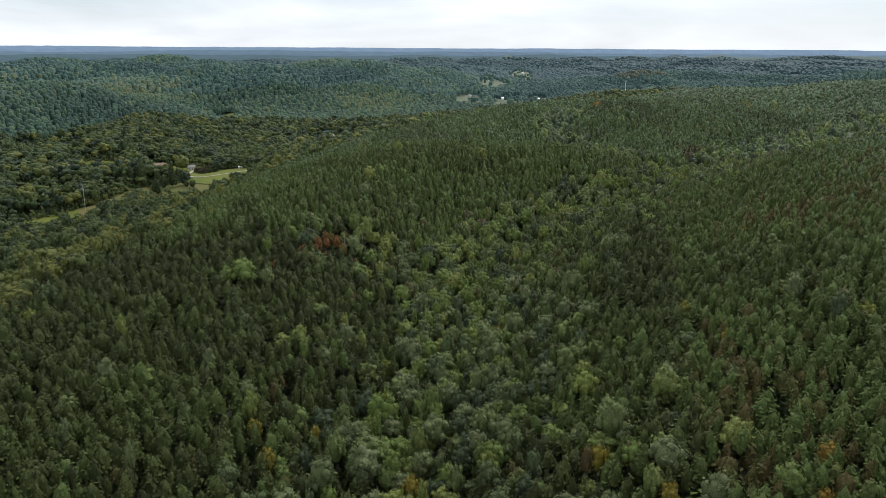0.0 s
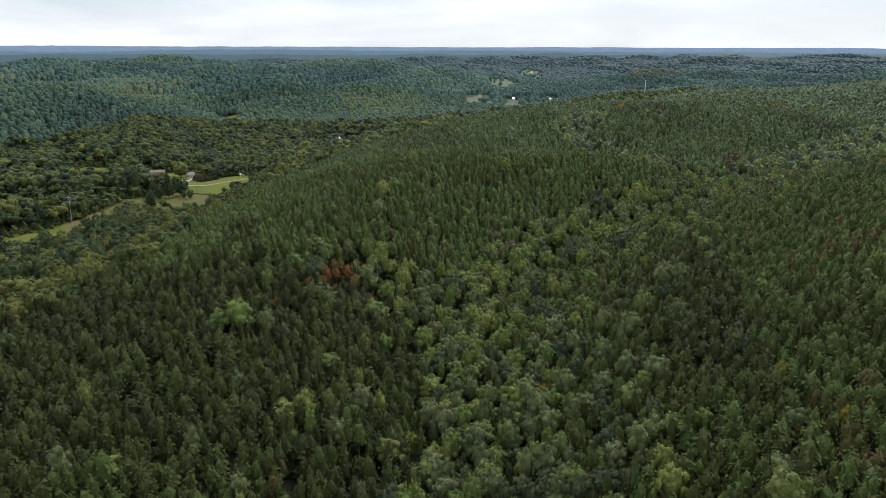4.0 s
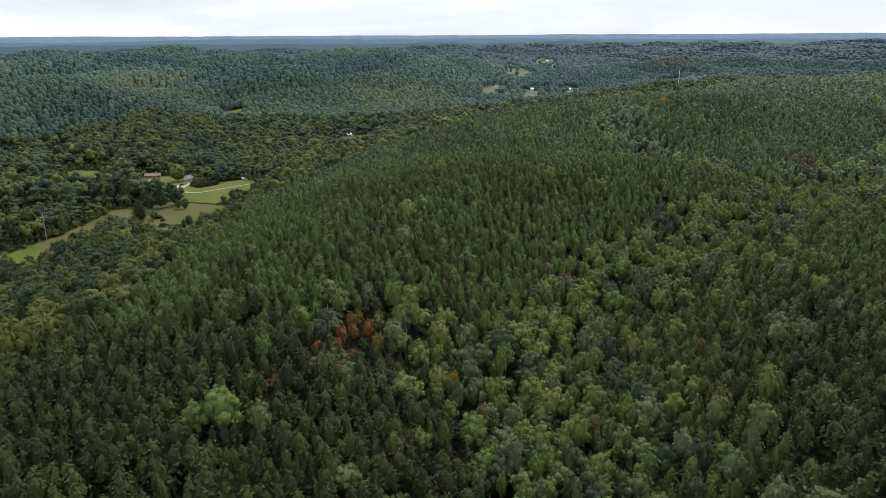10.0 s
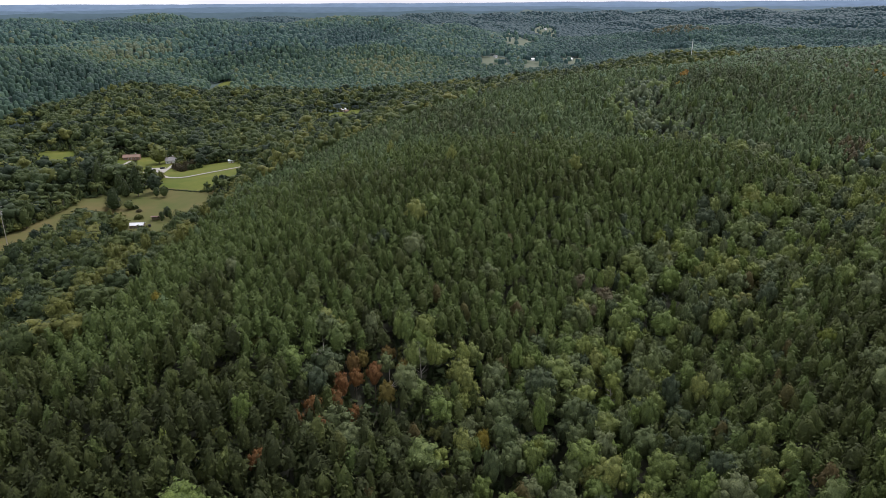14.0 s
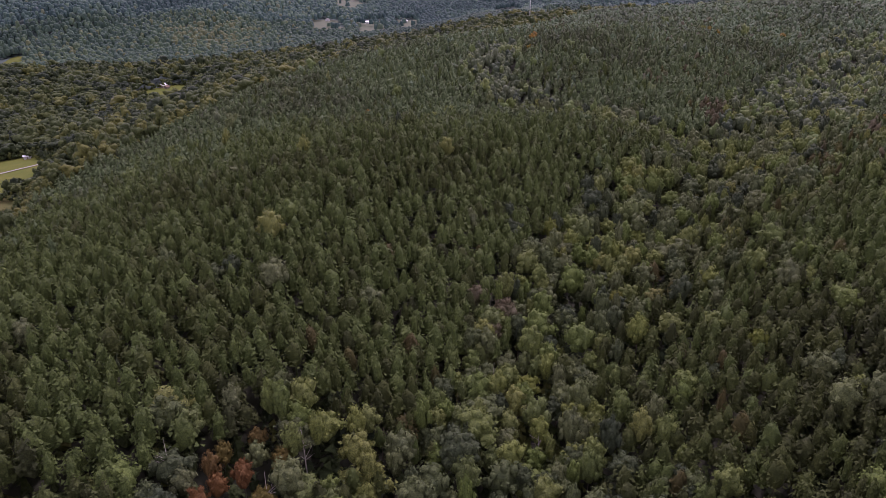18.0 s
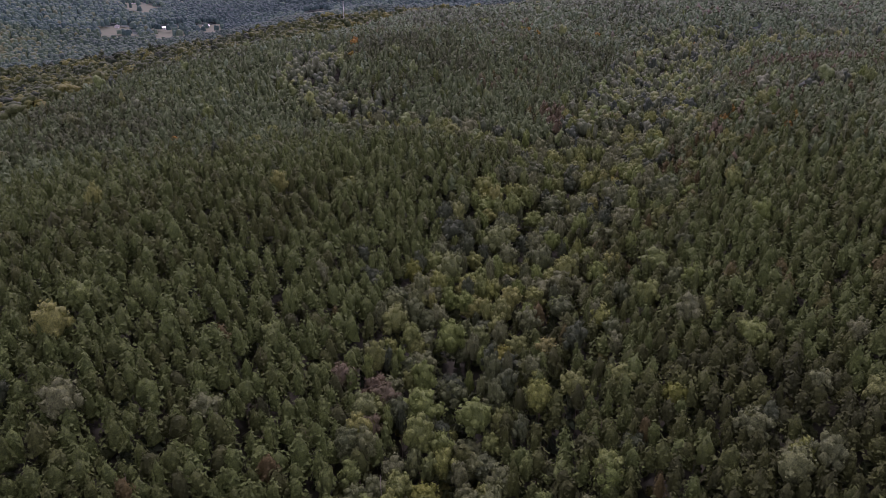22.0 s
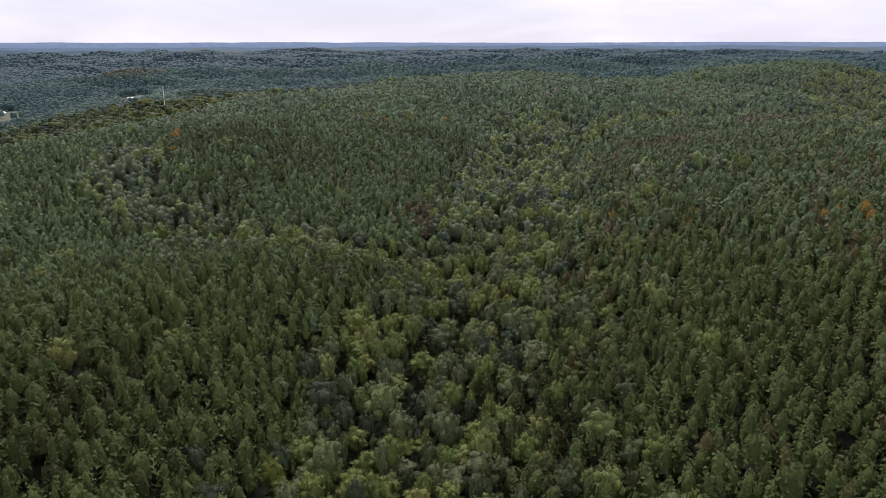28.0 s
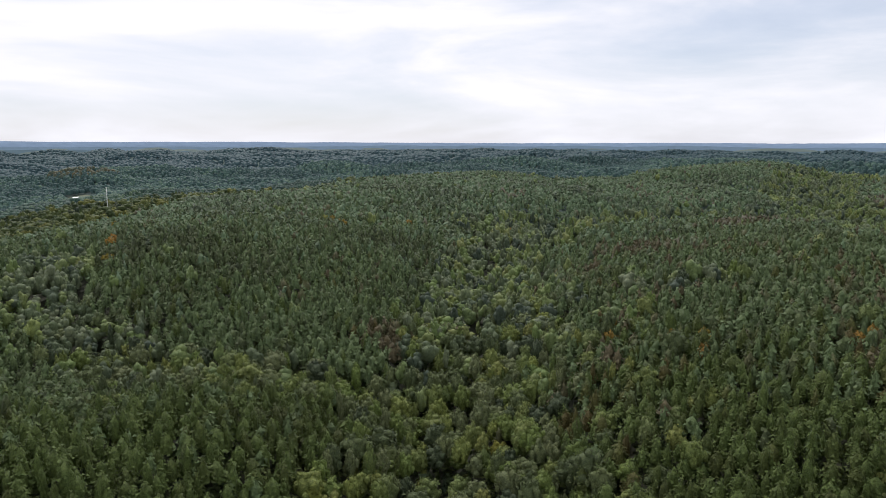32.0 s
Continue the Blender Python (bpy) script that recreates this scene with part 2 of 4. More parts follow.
SWELLS = [(-500, 1170, 110, -8.8), (480, 660, 60, -11.9), (-540, 960, 60, -8.4), (240, 600, 60, 6.8), (0, 540, 60, 10.5), (420, 840, 60, -6.5), (-540, 1260, 60, -7.4), (60, 660, 60, -6.8), (-540, 1140, 60, -6.7), (-280, 620, 110, -2.4), (-120, 360, 60, 5.0), (60, 360, 60, -3.3), (120, 240, 60, 5.6), (-600, 960, 60, -8.1), (-480, 1320, 60, -7.1), (300, 780, 60, 4.4), (-60, 240, 60, -4.1), (240, 480, 60, 2.5), (-660, 1140, 60, 5.0), (480, 900, 60, -6.9), (-540, 900, 60, -5.1), (-540, 1080, 60, -7.1), (120, 780, 60, -3.8), (-540, 1200, 60, -6.5)]
CREEK_DEPTH, RIVER_DEPTH = -14.8, -28.1
RAVINE = [(178, 585), (163, 628), (134, 642), (122, 700), (118, 776), (150, 850)]
HOLLOW = [(535, 792), (650, 748), (760, 700), (889, 634)]
GULLY = [(640, 500), (778, 560), (889, 634), (1000, 712), (1194, 748), (1500, 800)]
CREEK = [(-70, 60), (-10, 170), (5, 240), (-5, 330), (25, 400), (68, 470), (150, 520), (230, 575), (300, 645), (390, 715), (490, 775), (560, 785)]
RIVER = [(-460, 420), (-330, 640), (-240, 820), (-230, 1050), (-150, 1400), (100, 1700), (250, 1950), (330, 2700), (430, 3400)]
PATH = [(0, 0), (-30, 170), (0, 350), (20, 382)]
# the edge between the pine planting (east) and the valley's hardwoods (west and north)
HILL_FOOT = [(-640, 500), (-620, 760), (-585, 980), (-545, 1030), (-540, 1190), (-519, 1350), (-457, 1440)]
EDGE = [(-90, -200), (-130, 120), (-172, 250), (-181, 300), (-165, 345), (-148, 390), (-148, 480), (-160, 560), (-172, 630), (-155, 680), (-122, 715), (-88, 765), (-40, 840), (25, 930), (110, 1010), (250, 1100), (420, 1210), (680, 1260), (950, 1200), (1350, 1100), (2000, 950)]


def line_gap(x, y, line):
    """The distance from points to a line of straight pieces, and on which side they lie (positive: right of it)."""
    best, side = np.full(x.shape, 1e9), np.ones(x.shape)
    for (ax, ay), (bx, by) in zip(line[:-1], line[1:]):
        ux, uy = bx - ax, by - ay
        t = np.clip(((x - ax) * ux + (y - ay) * uy) / (ux * ux + uy * uy), 0, 1)
        d = np.hypot(x - ax - t * ux, y - ay - t * uy)
        s = np.sign((x - ax) * uy - (y - ay) * ux)
        side = np.where(d < best, s, side)
        best = np.minimum(best, d)
    return best, side


def wave(x, y, size, seed):
    """Smooth noise from crossed sines, about -1 to 1."""
    r = np.random.RandomState(seed)
    out = np.zeros(x.shape)
    for k in range(6):
        a, p, f = r.rand() * 6.28, r.rand() * 6.28, (0.6 + 1.3 * r.rand()) * 6.28 / size
        out += np.sin((x * np.cos(a) + y * np.sin(a)) * f + p)
    return out / 3.2


def ground_z(x, y):
    x, y = np.asarray(x, float), np.asarray(y, float)
    r = np.hypot(x, y - 200)
    east = np.clip((x / (r + 1) + 0.22) / 0.3, 0, 1)
    z = 30 + 48 * np.clip((r - 1200) / 2600, 0, 1) * (0.3 + 0.7 * east)
    for cx, cy, s, h in KNOLLS + HILLS + SWELLS:
        z = z + h * np.exp(-((x - cx) ** 2 + (y - cy) ** 2) / (2 * s * s))
    z = z + CREEK_DEPTH * np.exp(-line_gap(x, y, CREEK)[0] ** 2 / (2 * 38 ** 2))
    z = z + RIVER_DEPTH * np.exp(-line_gap(x, y, RIVER)[0] ** 2 / (2 * 190 ** 2))
    z = z - 12 * np.exp(-line_gap(x, y, GULLY)[0] ** 2 / (2 * 45 ** 2))
    z = z - 17 * np.exp(-line_gap(x, y, HOLLOW)[0] ** 2 / (2 * 42 ** 2)) * np.clip((x - 500) / 90, 0, 1) * np.clip((900 - x) / 100, 0, 1)
    z = z - 8 * np.exp(-line_gap(x, y, RAVINE)[0] ** 2 / (2 * 24 ** 2))
    rough = np.clip((r - 900) / 500, 0, 1) * np.clip(line_gap(x, y, RIVER)[0] / 250 - 0.3, 0, 1)
    creases = 1 - np.abs(wave(x, y, 520, 6)).clip(0, 1)
    return z + rough * (wave(x, y, 900, 3) * 8 + wave(x, y, 420, 4) * 10 - 16 * creases ** 2 + 8)


def make_mesh(name, verts, faces, material, tone=None, smooth=False, slot=None, second=None):
    """A mesh from arrays of corners and of triangles or quads; slot 1 of a face takes the second material."""
    verts, faces = np.asarray(verts, np.float32), np.asarray(faces, np.int32)
    k = faces.shape[1]
    me = bpy.data.meshes.new(name)
    me.vertices.add(len(verts))
    me.vertices.foreach_set("co", verts.ravel())
    me.loops.add(faces.size)
    me.loops.foreach_set("vertex_index", faces.ravel())
    me.polygons.add(len(faces))
    me.polygons.foreach_set("loop_start", np.arange(0, faces.size, k, dtype=np.int32))
    me.polygons.foreach_set("use_smooth", np.full(len(faces), smooth) if slot is None or k == 4 else np.asarray(slot) == 0)
    if tone is not None:
        at = me.attributes.new("tone", "FLOAT", "POINT")
        at.data.foreach_set("value", np.asarray(tone, np.float32))
    if slot is not None:
        me.polygons.foreach_set("material_index", np.asarray(slot, np.int32))
    me.update(calc_edges=True)
    me.materials.append(material)
    if second:
        me.materials.append(second)
    return me


# one sheet of ground, finer where the camera flies
u = np.linspace(-1, 1, 231)
gx = 4700 * (0.16 * u + 0.84 * u ** 3)
gy = 200 + 4700 * (0.16 * u + 0.84 * u ** 3)
GX, GY = np.meshgrid(gx, gy)
GZ = ground_z(GX, GY)
idx = np.arange(231 * 231).reshape(231, 231)
quads = np.stack([idx[:-1, :-1], idx[:-1, 1:], idx[1:, 1:], idx[1:, :-1]], -1).reshape(-1, 4)
mid_x, mid_y = (GX[:-1, :-1] + GX[1:, 1:]).ravel() / 2, (GY[:-1, :-1] + GY[1:, 1:]).ravel() / 2
# beyond 820 m the ground takes the haze-coloured floor
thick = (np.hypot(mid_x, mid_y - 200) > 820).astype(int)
ground = tagged(new("ground", make_mesh("ground", np.stack([GX, GY, GZ], -1).reshape(-1, 3), quads, m_floor, None, True, thick, m_hazed_floor)), "forest floor of leaf litter, shade and far haze in its colour", "ground", kind="structure")

# the ridges that close the distance; haze is painted into their blue
def ridge(radius, top, rise, colour, seed):
    m, nt, bsdf = nodes_of("blue_ridge")
    n = noise_node(nt, 0.02, 6)
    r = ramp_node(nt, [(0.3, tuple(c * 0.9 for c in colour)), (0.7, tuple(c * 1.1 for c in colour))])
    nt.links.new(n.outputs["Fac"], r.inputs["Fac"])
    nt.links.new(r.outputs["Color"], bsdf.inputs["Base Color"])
    # added glow that stands in for light scattered by distant air
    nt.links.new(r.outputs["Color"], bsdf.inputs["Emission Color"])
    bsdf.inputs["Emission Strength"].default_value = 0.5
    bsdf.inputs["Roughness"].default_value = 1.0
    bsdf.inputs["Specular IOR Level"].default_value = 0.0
    a = np.linspace(0, 2 * np.pi, 721)[:-1]
    px, py = radius * np.sin(a), 200 + radius * np.cos(a)
    z = top + rise * wave(px, py, 2600, seed) + 0.5 * rise * wave(px, py, 600, seed + 1) + 0.8 * wave(px, py, 60, seed + 2)
    rings = []
    for back, drop in ((-260, 90), (-120, 25), (0, 0), (60, 40)):
        k = (radius + back) / radius
        rings.append(np.stack([px * k, 200 + (py - 200) * k, z - drop], -1))
    v = np.concatenate(rings)
    i = np.arange(720)
    j = (i + 1) % 720
    f = np.concatenate([np.stack([i + 720 * q, j + 720 * q, j + 720 * (q + 1), i + 720 * (q + 1)], -1) for q in range(3)])
    return tagged(new("backdrop", make_mesh("backdrop", v, f, m, smooth=True)), "wooded ridges on the horizon, haze painted in their blue", "distant hills", kind="structure")


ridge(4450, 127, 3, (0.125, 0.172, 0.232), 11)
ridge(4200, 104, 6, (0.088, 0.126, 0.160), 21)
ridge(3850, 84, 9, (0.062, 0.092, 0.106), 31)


# ======== trees ========
def spray(rng, way, size, blades, wide, lift):
    """A branch tip: separate pointed blades of foliage that spread from one point along way and turn up."""
    way = way / np.linalg.norm(way)
    a = np.cross(way, (0.3, 0.2, 1.0))
    a = a / (np.linalg.norm(a) + 1e-6)
    b = np.cross(way, a)
    v, f = [], []
    for k in range(blades):
        t = 2 * np.pi * (k + 0.8 * rng.rand()) / blades
        d = way * (0.45 + 0.4 * rng.rand()) + (np.cos(t) * a + np.sin(t) * b) * (0.6 + 0.4 * rng.rand())
        d[2] += lift
        d = d / np.linalg.norm(d)
        n = np.cross(d, (0.15 * rng.randn(), 0.15 * rng.randn(), 1.0))
        n = n / (np.linalg.norm(n) + 1e-6) * size * wide * (0.8 + 0.4 * rng.rand())
        o = -way * size * 0.25
        v += [o + n * 0.7, o + d * size * (0.75 + 0.5 * rng.rand()), o - n * 0.7]
        f.append((3 * k, 3 * k + 1, 3 * k + 2))
    return np.array(v), np.array(f)


def joined(pieces, hearts=1):
    """Corners, faces and, for each face, whether it is a leaf spray (1) or the heart of the crown (0)."""
    vs, fs, ms, n = [], [], [], 0
    for p in pieces:
        v, f = p[0], p[1]
        vs.append(v)
        fs.append(f + n)
        ms.append(np.full(len(f), 0 if len(p) > 2 else 1))
        n += len(v)
    return np.vstack(vs), np.vstack(fs), np.concatenate(ms)


def core(rings, sides, rng, jag=0.2):
    """A closed dark heart of a crown from (height, radius) rings, with a point on top."""
    v, f = [], []
    for z, r in rings[:-1]:
        for k in range(sides):
            t = 2 * np.pi * (k + 0.5 * rng.rand()) / sides
            q = r * (1 - jag + 2 * jag * rng.rand())
            v.append((q * np.cos(t), q * np.sin(t), z))
    v.append((0, 0, rings[-1][0]))
    for i in range(len(rings) - 2):
        for k in range(sides):
            a, b = i * sides + k, i * sides + (k + 1) % sides
            f += [(a, b, b + sides), (a, b + sides, a + sides)]
    o = (len(rings) - 2) * sides
    f += [(o + k, o + (k + 1) % sides, len(v) - 1) for k in range(sides)]
    return np.array(v), np.array(f), 0


def leafage(rng, spots, normal, size, lift, wide=0.5, loose=0.4):
    """Small pointed sprays of leaves, one at each spot, that lie across the normal; lift turns their tips upward."""
    n = len(spots)
    normal = normal / np.linalg.norm(normal, axis=1)[:, None] + loose * rng.randn(n, 3)
    normal /= np.linalg.norm(normal, axis=1)[:, None]
    d = rng.randn(n, 3) + (0, 0, lift)
    d -= normal * (d * normal).sum(1)[:, None]
    d /= np.linalg.norm(d, axis=1)[:, None] + 1e-6
    big = (size * (0.6 + 0.8 * rng.rand(n)))[:, None]
    side, back = np.cross(normal, d) * big * wide, spots - d * big * 0.5
    v = np.stack([back + side, spots + d * big * 0.7, back - side], 1).reshape(-1, 3)
    return v, np.arange(3 * n).reshape(-1, 3)


def pine_crown(seed, sprays, sides=5, size=0.72, base=7.2, wide=2.2, rows=2):
    """A young loblolly crown, 14 m tall: a ragged pointed dome of upturned needle sprays round a closed heart."""
    rng = np.random.RandomState(seed)
    top, wide = 14.0 + 0.5 * rng.randn(), wide * (0.82 + 0.36 * rng.rand())
    tall = top - base
    bend = rng.randn(2) * 0.35
    full = 0.55 + 0.2 * rng.rand()
    whorl, turn = 2.6 + 1.2 * rng.rand(), rng.rand() * 6.28

    # the outline: narrow foot, widest at a quarter, round shoulders
    def reach(h):
        return (1 - h) ** full * (1 - 0.4 * np.clip(0.25 - h, 0, 1) / 0.25) * 1.12

    levels = {3: (0.05, 0.36, 0.76), 2: (0.1, 0.6)}[rows]
    v, f, o = core([(base + tall * h, wide * (0.78 if sprays > 10 else 0.95) * reach(h)) for h in levels] + [(top - 0.5 * (sprays > 0), 0)], sides, rng, 0.22)
    v[:-1, 2] += rng.randn(len(v) - 1) * 0.38
    lift = (v[:, 2] - base) / tall
    v[:, :2] += bend[None] * lift[:, None]
    pieces = [(v, f, o)]
    if sprays:
        k = np.arange(sprays)
        h = 0.99 - 0.86 * ((k + 0.1) / sprays) ** 0.75
        t = k * 2.39996 + rng.rand(sprays) * 0.9
        # boughs stand out in uneven lobes
        r = wide * reach(h) * (0.93 + 0.13 * np.sin(3 * t + turn + whorl * 3 * h) + 0.16 * rng.randn(sprays).clip(-1, 1))
        spots = np.stack([r * np.cos(t) + bend[0] * h, r * np.sin(t) + bend[1] * h, base + tall * h], -1)
        pieces.append(leafage(rng, spots, np.stack([np.cos(t), np.sin(t), 0.8 + 0 * t], -1), size * (1.1 - 0.3 * h), 1.3, 0.5, 0.4))
    return joined(pieces)


def wood_crown(seed, lumps, sprays, size=0.6, heart=5, low=8.2, knob=4):
    """A broadleaved crown, 17 m tall and about 8 m wide: rounded leafy heads gathered into a dome, coated with leaf sprays."""
    rng = np.random.RandomState(seed)
    wide, top = 3.4 + 0.6 * rng.rand(), 16.0 + 0.6 * rng.randn()
    mid = low + 0.35 * (top - low)
    squash = rng.rand() * 6.28
    pieces = [core([(low, 0.45 * wide), (mid, 0.84 * wide), (mid + 0.62 * (top - mid), 0.64 * wide), (top - 0.9, 0)], heart, rng, 0.12)]
    centres, reach, big = [], [], []
    for k in range(lumps):
        h = 1 - (k + 0.4) / lumps * 1.3
        w = math.sqrt(max(0.03, 1 - h * h))
        t = k * 2.39996 + 0.7 * rng.rand()
        r = wide * (0.7 + 0.12 * np.cos(2 * t + squash) + 0.16 * rng.rand())
        c = np.array([w * np.cos(t) * r, w * np.sin(t) * r, mid + h * (top - mid if h > 0 else mid - low) * 0.84])
        q = wide * (0.26 + 0.2 * rng.rand()) * (13 / lumps) ** 0.45
        v, f, o = core([(-q * 0.8, q * 0.6), (q * 0.25, q * 0.86), (q * 0.86, 0)], knob, rng, 0.2)
        pieces.append((v + c, f, o))
        centres.append(c)
        reach.append((w * np.cos(t), w * np.sin(t), h))
        big.append(q)
    centres, reach, big = np.array(centres), np.array(reach), np.array(big)
    pick = rng.choice(lumps, sprays, p=big ** 2 / (big ** 2).sum())
    d = rng.randn(sprays, 3)
    d = d / np.linalg.norm(d, axis=1)[:, None] + 0.75 * reach[pick] + (0, 0, 0.25)
    d /= np.linalg.norm(d, axis=1)[:, None]
    spots = centres[pick] + d * (big[pick] * (0.76 + 0.44 * rng.rand(sprays)))[:, None]
    pieces.append(leafage(rng, spots, d, size, 0.9, 0.5, 0.75))
    return joined(pieces)


def trunk_shape(height, radius, seed, limbs=3):
    """A tapered, slightly crooked trunk with a few limbs."""
    rng = np.random.RandomState(seed)
    pieces = []

    def limb(p, q, ra, rb):
        p, q = np.array(p, float), np.array(q, float)
        d = (q - p) / np.linalg.norm(q - p)
        a = np.cross(d, (0.31, 0.9, 0.2))
        a /= np.linalg.norm(a)
        b = np.cross(d, a)
        t = np.arange(5) * 2 * np.pi / 5
        c = np.outer(np.cos(t), a) + np.outer(np.sin(t), b)
        v = np.vstack([p + c * ra, q + c * rb])
        pieces.append((v, np.array([g for k in range(5) for g in ((k, (k + 1) % 5, 5 + (k + 1) % 5), (k, 5 + (k + 1) % 5, 5 + k))])))

    lean = rng.randn(2) * 0.03 * height
    mid = (lean[0] * 0.4, lean[1] * 0.4, height * 0.55)
    limb((0, 0, -0.6), mid, radius, radius * 0.65)
    limb(mid, (lean[0], lean[1], height), radius * 0.65, radius * 0.12)
    for k in range(limbs):
        z, t = height * (0.42 + 0.4 * rng.rand()), rng.rand() * 6.28
        p = (mid[0] * z / mid[2], mid[1] * z / mid[2], z)
        q = (p[0] + np.cos(t) * height * 0.17, p[1] + np.sin(t) * height * 0.17, z + height * (0.10 + 0.08 * rng.rand()))
        limb(p, q, radius * 0.4, radius * 0.1)
    return joined(pieces)


def scatter(name, label, category, protos, x, y, size, tall, tone, material, rng, second=None, smooth=True):
    """ONE mesh of many trees: each takes a crown shape, turned and scaled, on the ground at x, y."""
    n = len(x)
    if n == 0:
        return None
    z = ground_z(x, y)
    pick = rng.randint(0, len(protos), n)
    turn = rng.rand(n) * 6.28
    vs, fs, ts, ms, off = [], [], [], [], 0
    for k, (pv, pf, pm) in enumerate(protos):
        pm = np.broadcast_to(pm, (len(pf),))
        w = np.where(pick == k)[0]
        if not len(w):
            continue
        c, s = np.cos(turn[w])[:, None], np.sin(turn[w])[:, None]
        q = np.empty((len(w), len(pv), 3), np.float32)
        q[:, :, 0] = (pv[None, :, 0] * c - pv[None, :, 1] * s) * size[w][:, None] + x[w][:, None]
        q[:, :, 1] = (pv[None, :, 0] * s + pv[None, :, 1] * c) * size[w][:, None] + y[w][:, None]
        q[:, :, 2] = pv[None, :, 2] * tall[w][:, None] + z[w][:, None]
        vs.append(q.reshape(-1, 3))
        fs.append((pf[None] + (off + np.arange(len(w)) * len(pv))[:, None, None]).reshape(-1, 3))
        ts.append(np.repeat(tone[w], len(pv)))
        ms.append(np.tile(pm, len(w)))
        off += len(w) * len(pv)
    me = make_mesh(name, np.vstack(vs), np.vstack(fs), material, np.concatenate(ts), smooth, np.concatenate(ms) if second else None, second)
    return tagged(new(name, me), label, category, kind="stuff")


def lattice(dx, dy, x0, x1, y0, y1, turn, jitter, rng):
    """Rows of places dx by dy metres apart, turned and shaken."""
    r = max(x1 - x0, y1 - y0) * 0.75
    a, b = np.meshgrid(np.arange(-r, r, dx), np.arange(-r, r, dy))
    a = a + (rng.rand(*a.shape) - 0.5) * jitter * dx
    b = b + (rng.rand(*b.shape) - 0.5) * jitter * dy
    c, s = math.cos(turn), math.sin(turn)
    x, y = (a * c - b * s).ravel() + (x0 + x1) / 2, (a * s + b * c).ravel() + (y0 + y1) / 2
    keep = (x > x0) & (x < x1) & (y > y0) & (y < y1)
    return x[keep], y[keep]


def in_sight(x, y, margin=0.0):
    """The wedge of country towards which the flight looks."""
    a = np.degrees(np.arctan2(x + 10, y + 60))
    b = np.degrees(np.arctan2(x - 10, y - 330))
    return ((a > -40 - margin) & (a < 42 + margin) & (y > 60)) | ((b > -20) & (b < 84 + margin) & (y > 330))
# ======== open land ========
MEADOWS = {
    "meadow": [(-236, 812), (-205, 770), (-196, 705), (-220, 688), (-246, 698), (-262, 705), (-268, 735), (-285, 750), (-318, 765), (-350, 805), (-352, 850), (-330, 862), (-300, 850), (-282, 812), (-262, 798), (-248, 806)],
    "hay_field": [(-222, 687), (-194, 671), (-188, 630), (-181, 575), (-178, 530), (-189, 506), (-206, 526), (-220, 556), (-240, 582), (-250, 600), (-266, 640), (-284, 680), (-262, 703), (-246, 696)],
    "field_strip": [(-285, 682), (-298, 677), (-300, 622), (-304, 585), (-290, 560), (-278, 558), (-268, 590), (-262, 612), (-266, 640)],
    "lower_pasture": [(-312, 562), (-298, 583), (-289, 567), (-267, 548), (-264, 520), (-270, 503), (-300, 500), (-335, 535)],
    "back_pasture": [(-437, 858), (-404, 872), (-372, 800), (-366, 770), (-384, 766), (-412, 806)],
    "side_pasture": [(-375, 650), (-354, 668), (-338, 640), (-352, 606)],
    "valley_clearing": [(-500, 1540), (-445, 1535), (-390, 1337), (-400, 1265), (-430, 1339), (-478, 1500)],
    "hill_foot_pasture": [(-562, 952), (-524, 1000), (-494, 945), (-512, 900), (-535, 910)],
    "cabin_clearing": [(-205, 1150), (-170, 1182), (-150, 1170), (-152, 1054), (-182, 1039), (-195, 1100)],
    "bottomland": [(35, 1870), (95, 1905), (100, 1760), (82, 1744), (33, 1741)],
    "bottomland_east": [(135, 1900), (205, 1975), (180, 1741), (121, 1703)],
    "bottomland_north": [(240, 1995), (298, 2015), (262, 1801), (221, 1774)],
    "upper_valley": [(160, 2770), (195, 2640), (215, 2352), (146, 2124), (112, 2080), (120, 2400)],
    "upper_valley_east": [(275, 3050), (350, 3390), (390, 3250), (325, 2630), (300, 2600)],
    "far_yard": [(505, 2060), (555, 2055), (540, 1965), (490, 1970)],
}
DRY = {"hay_field", "field_strip", "bottomland", "bottomland_east", "bottomland_north", "upper_valley", "upper_valley_east", "far_yard"}


def inside(x, y, poly):
    hit = np.zeros(x.shape, bool)
    for (ax, ay), (bx, by) in zip(poly, poly[1:] + poly[:1]):
        cross = (ay > y) != (by > y)
        with np.errstate(divide="ignore", invalid="ignore"):
            hit ^= cross & (x < (bx - ax) * (y - ay) / (by - ay + 1e-9) + ax)
    return hit


def in_open(x, y, margin=1.5):
    out = np.zeros(x.shape, bool)
    for poly in MEADOWS.values():
        out |= inside(x, y, poly) | (line_gap(x, y, poly + poly[:1])[0] < margin)
    return out


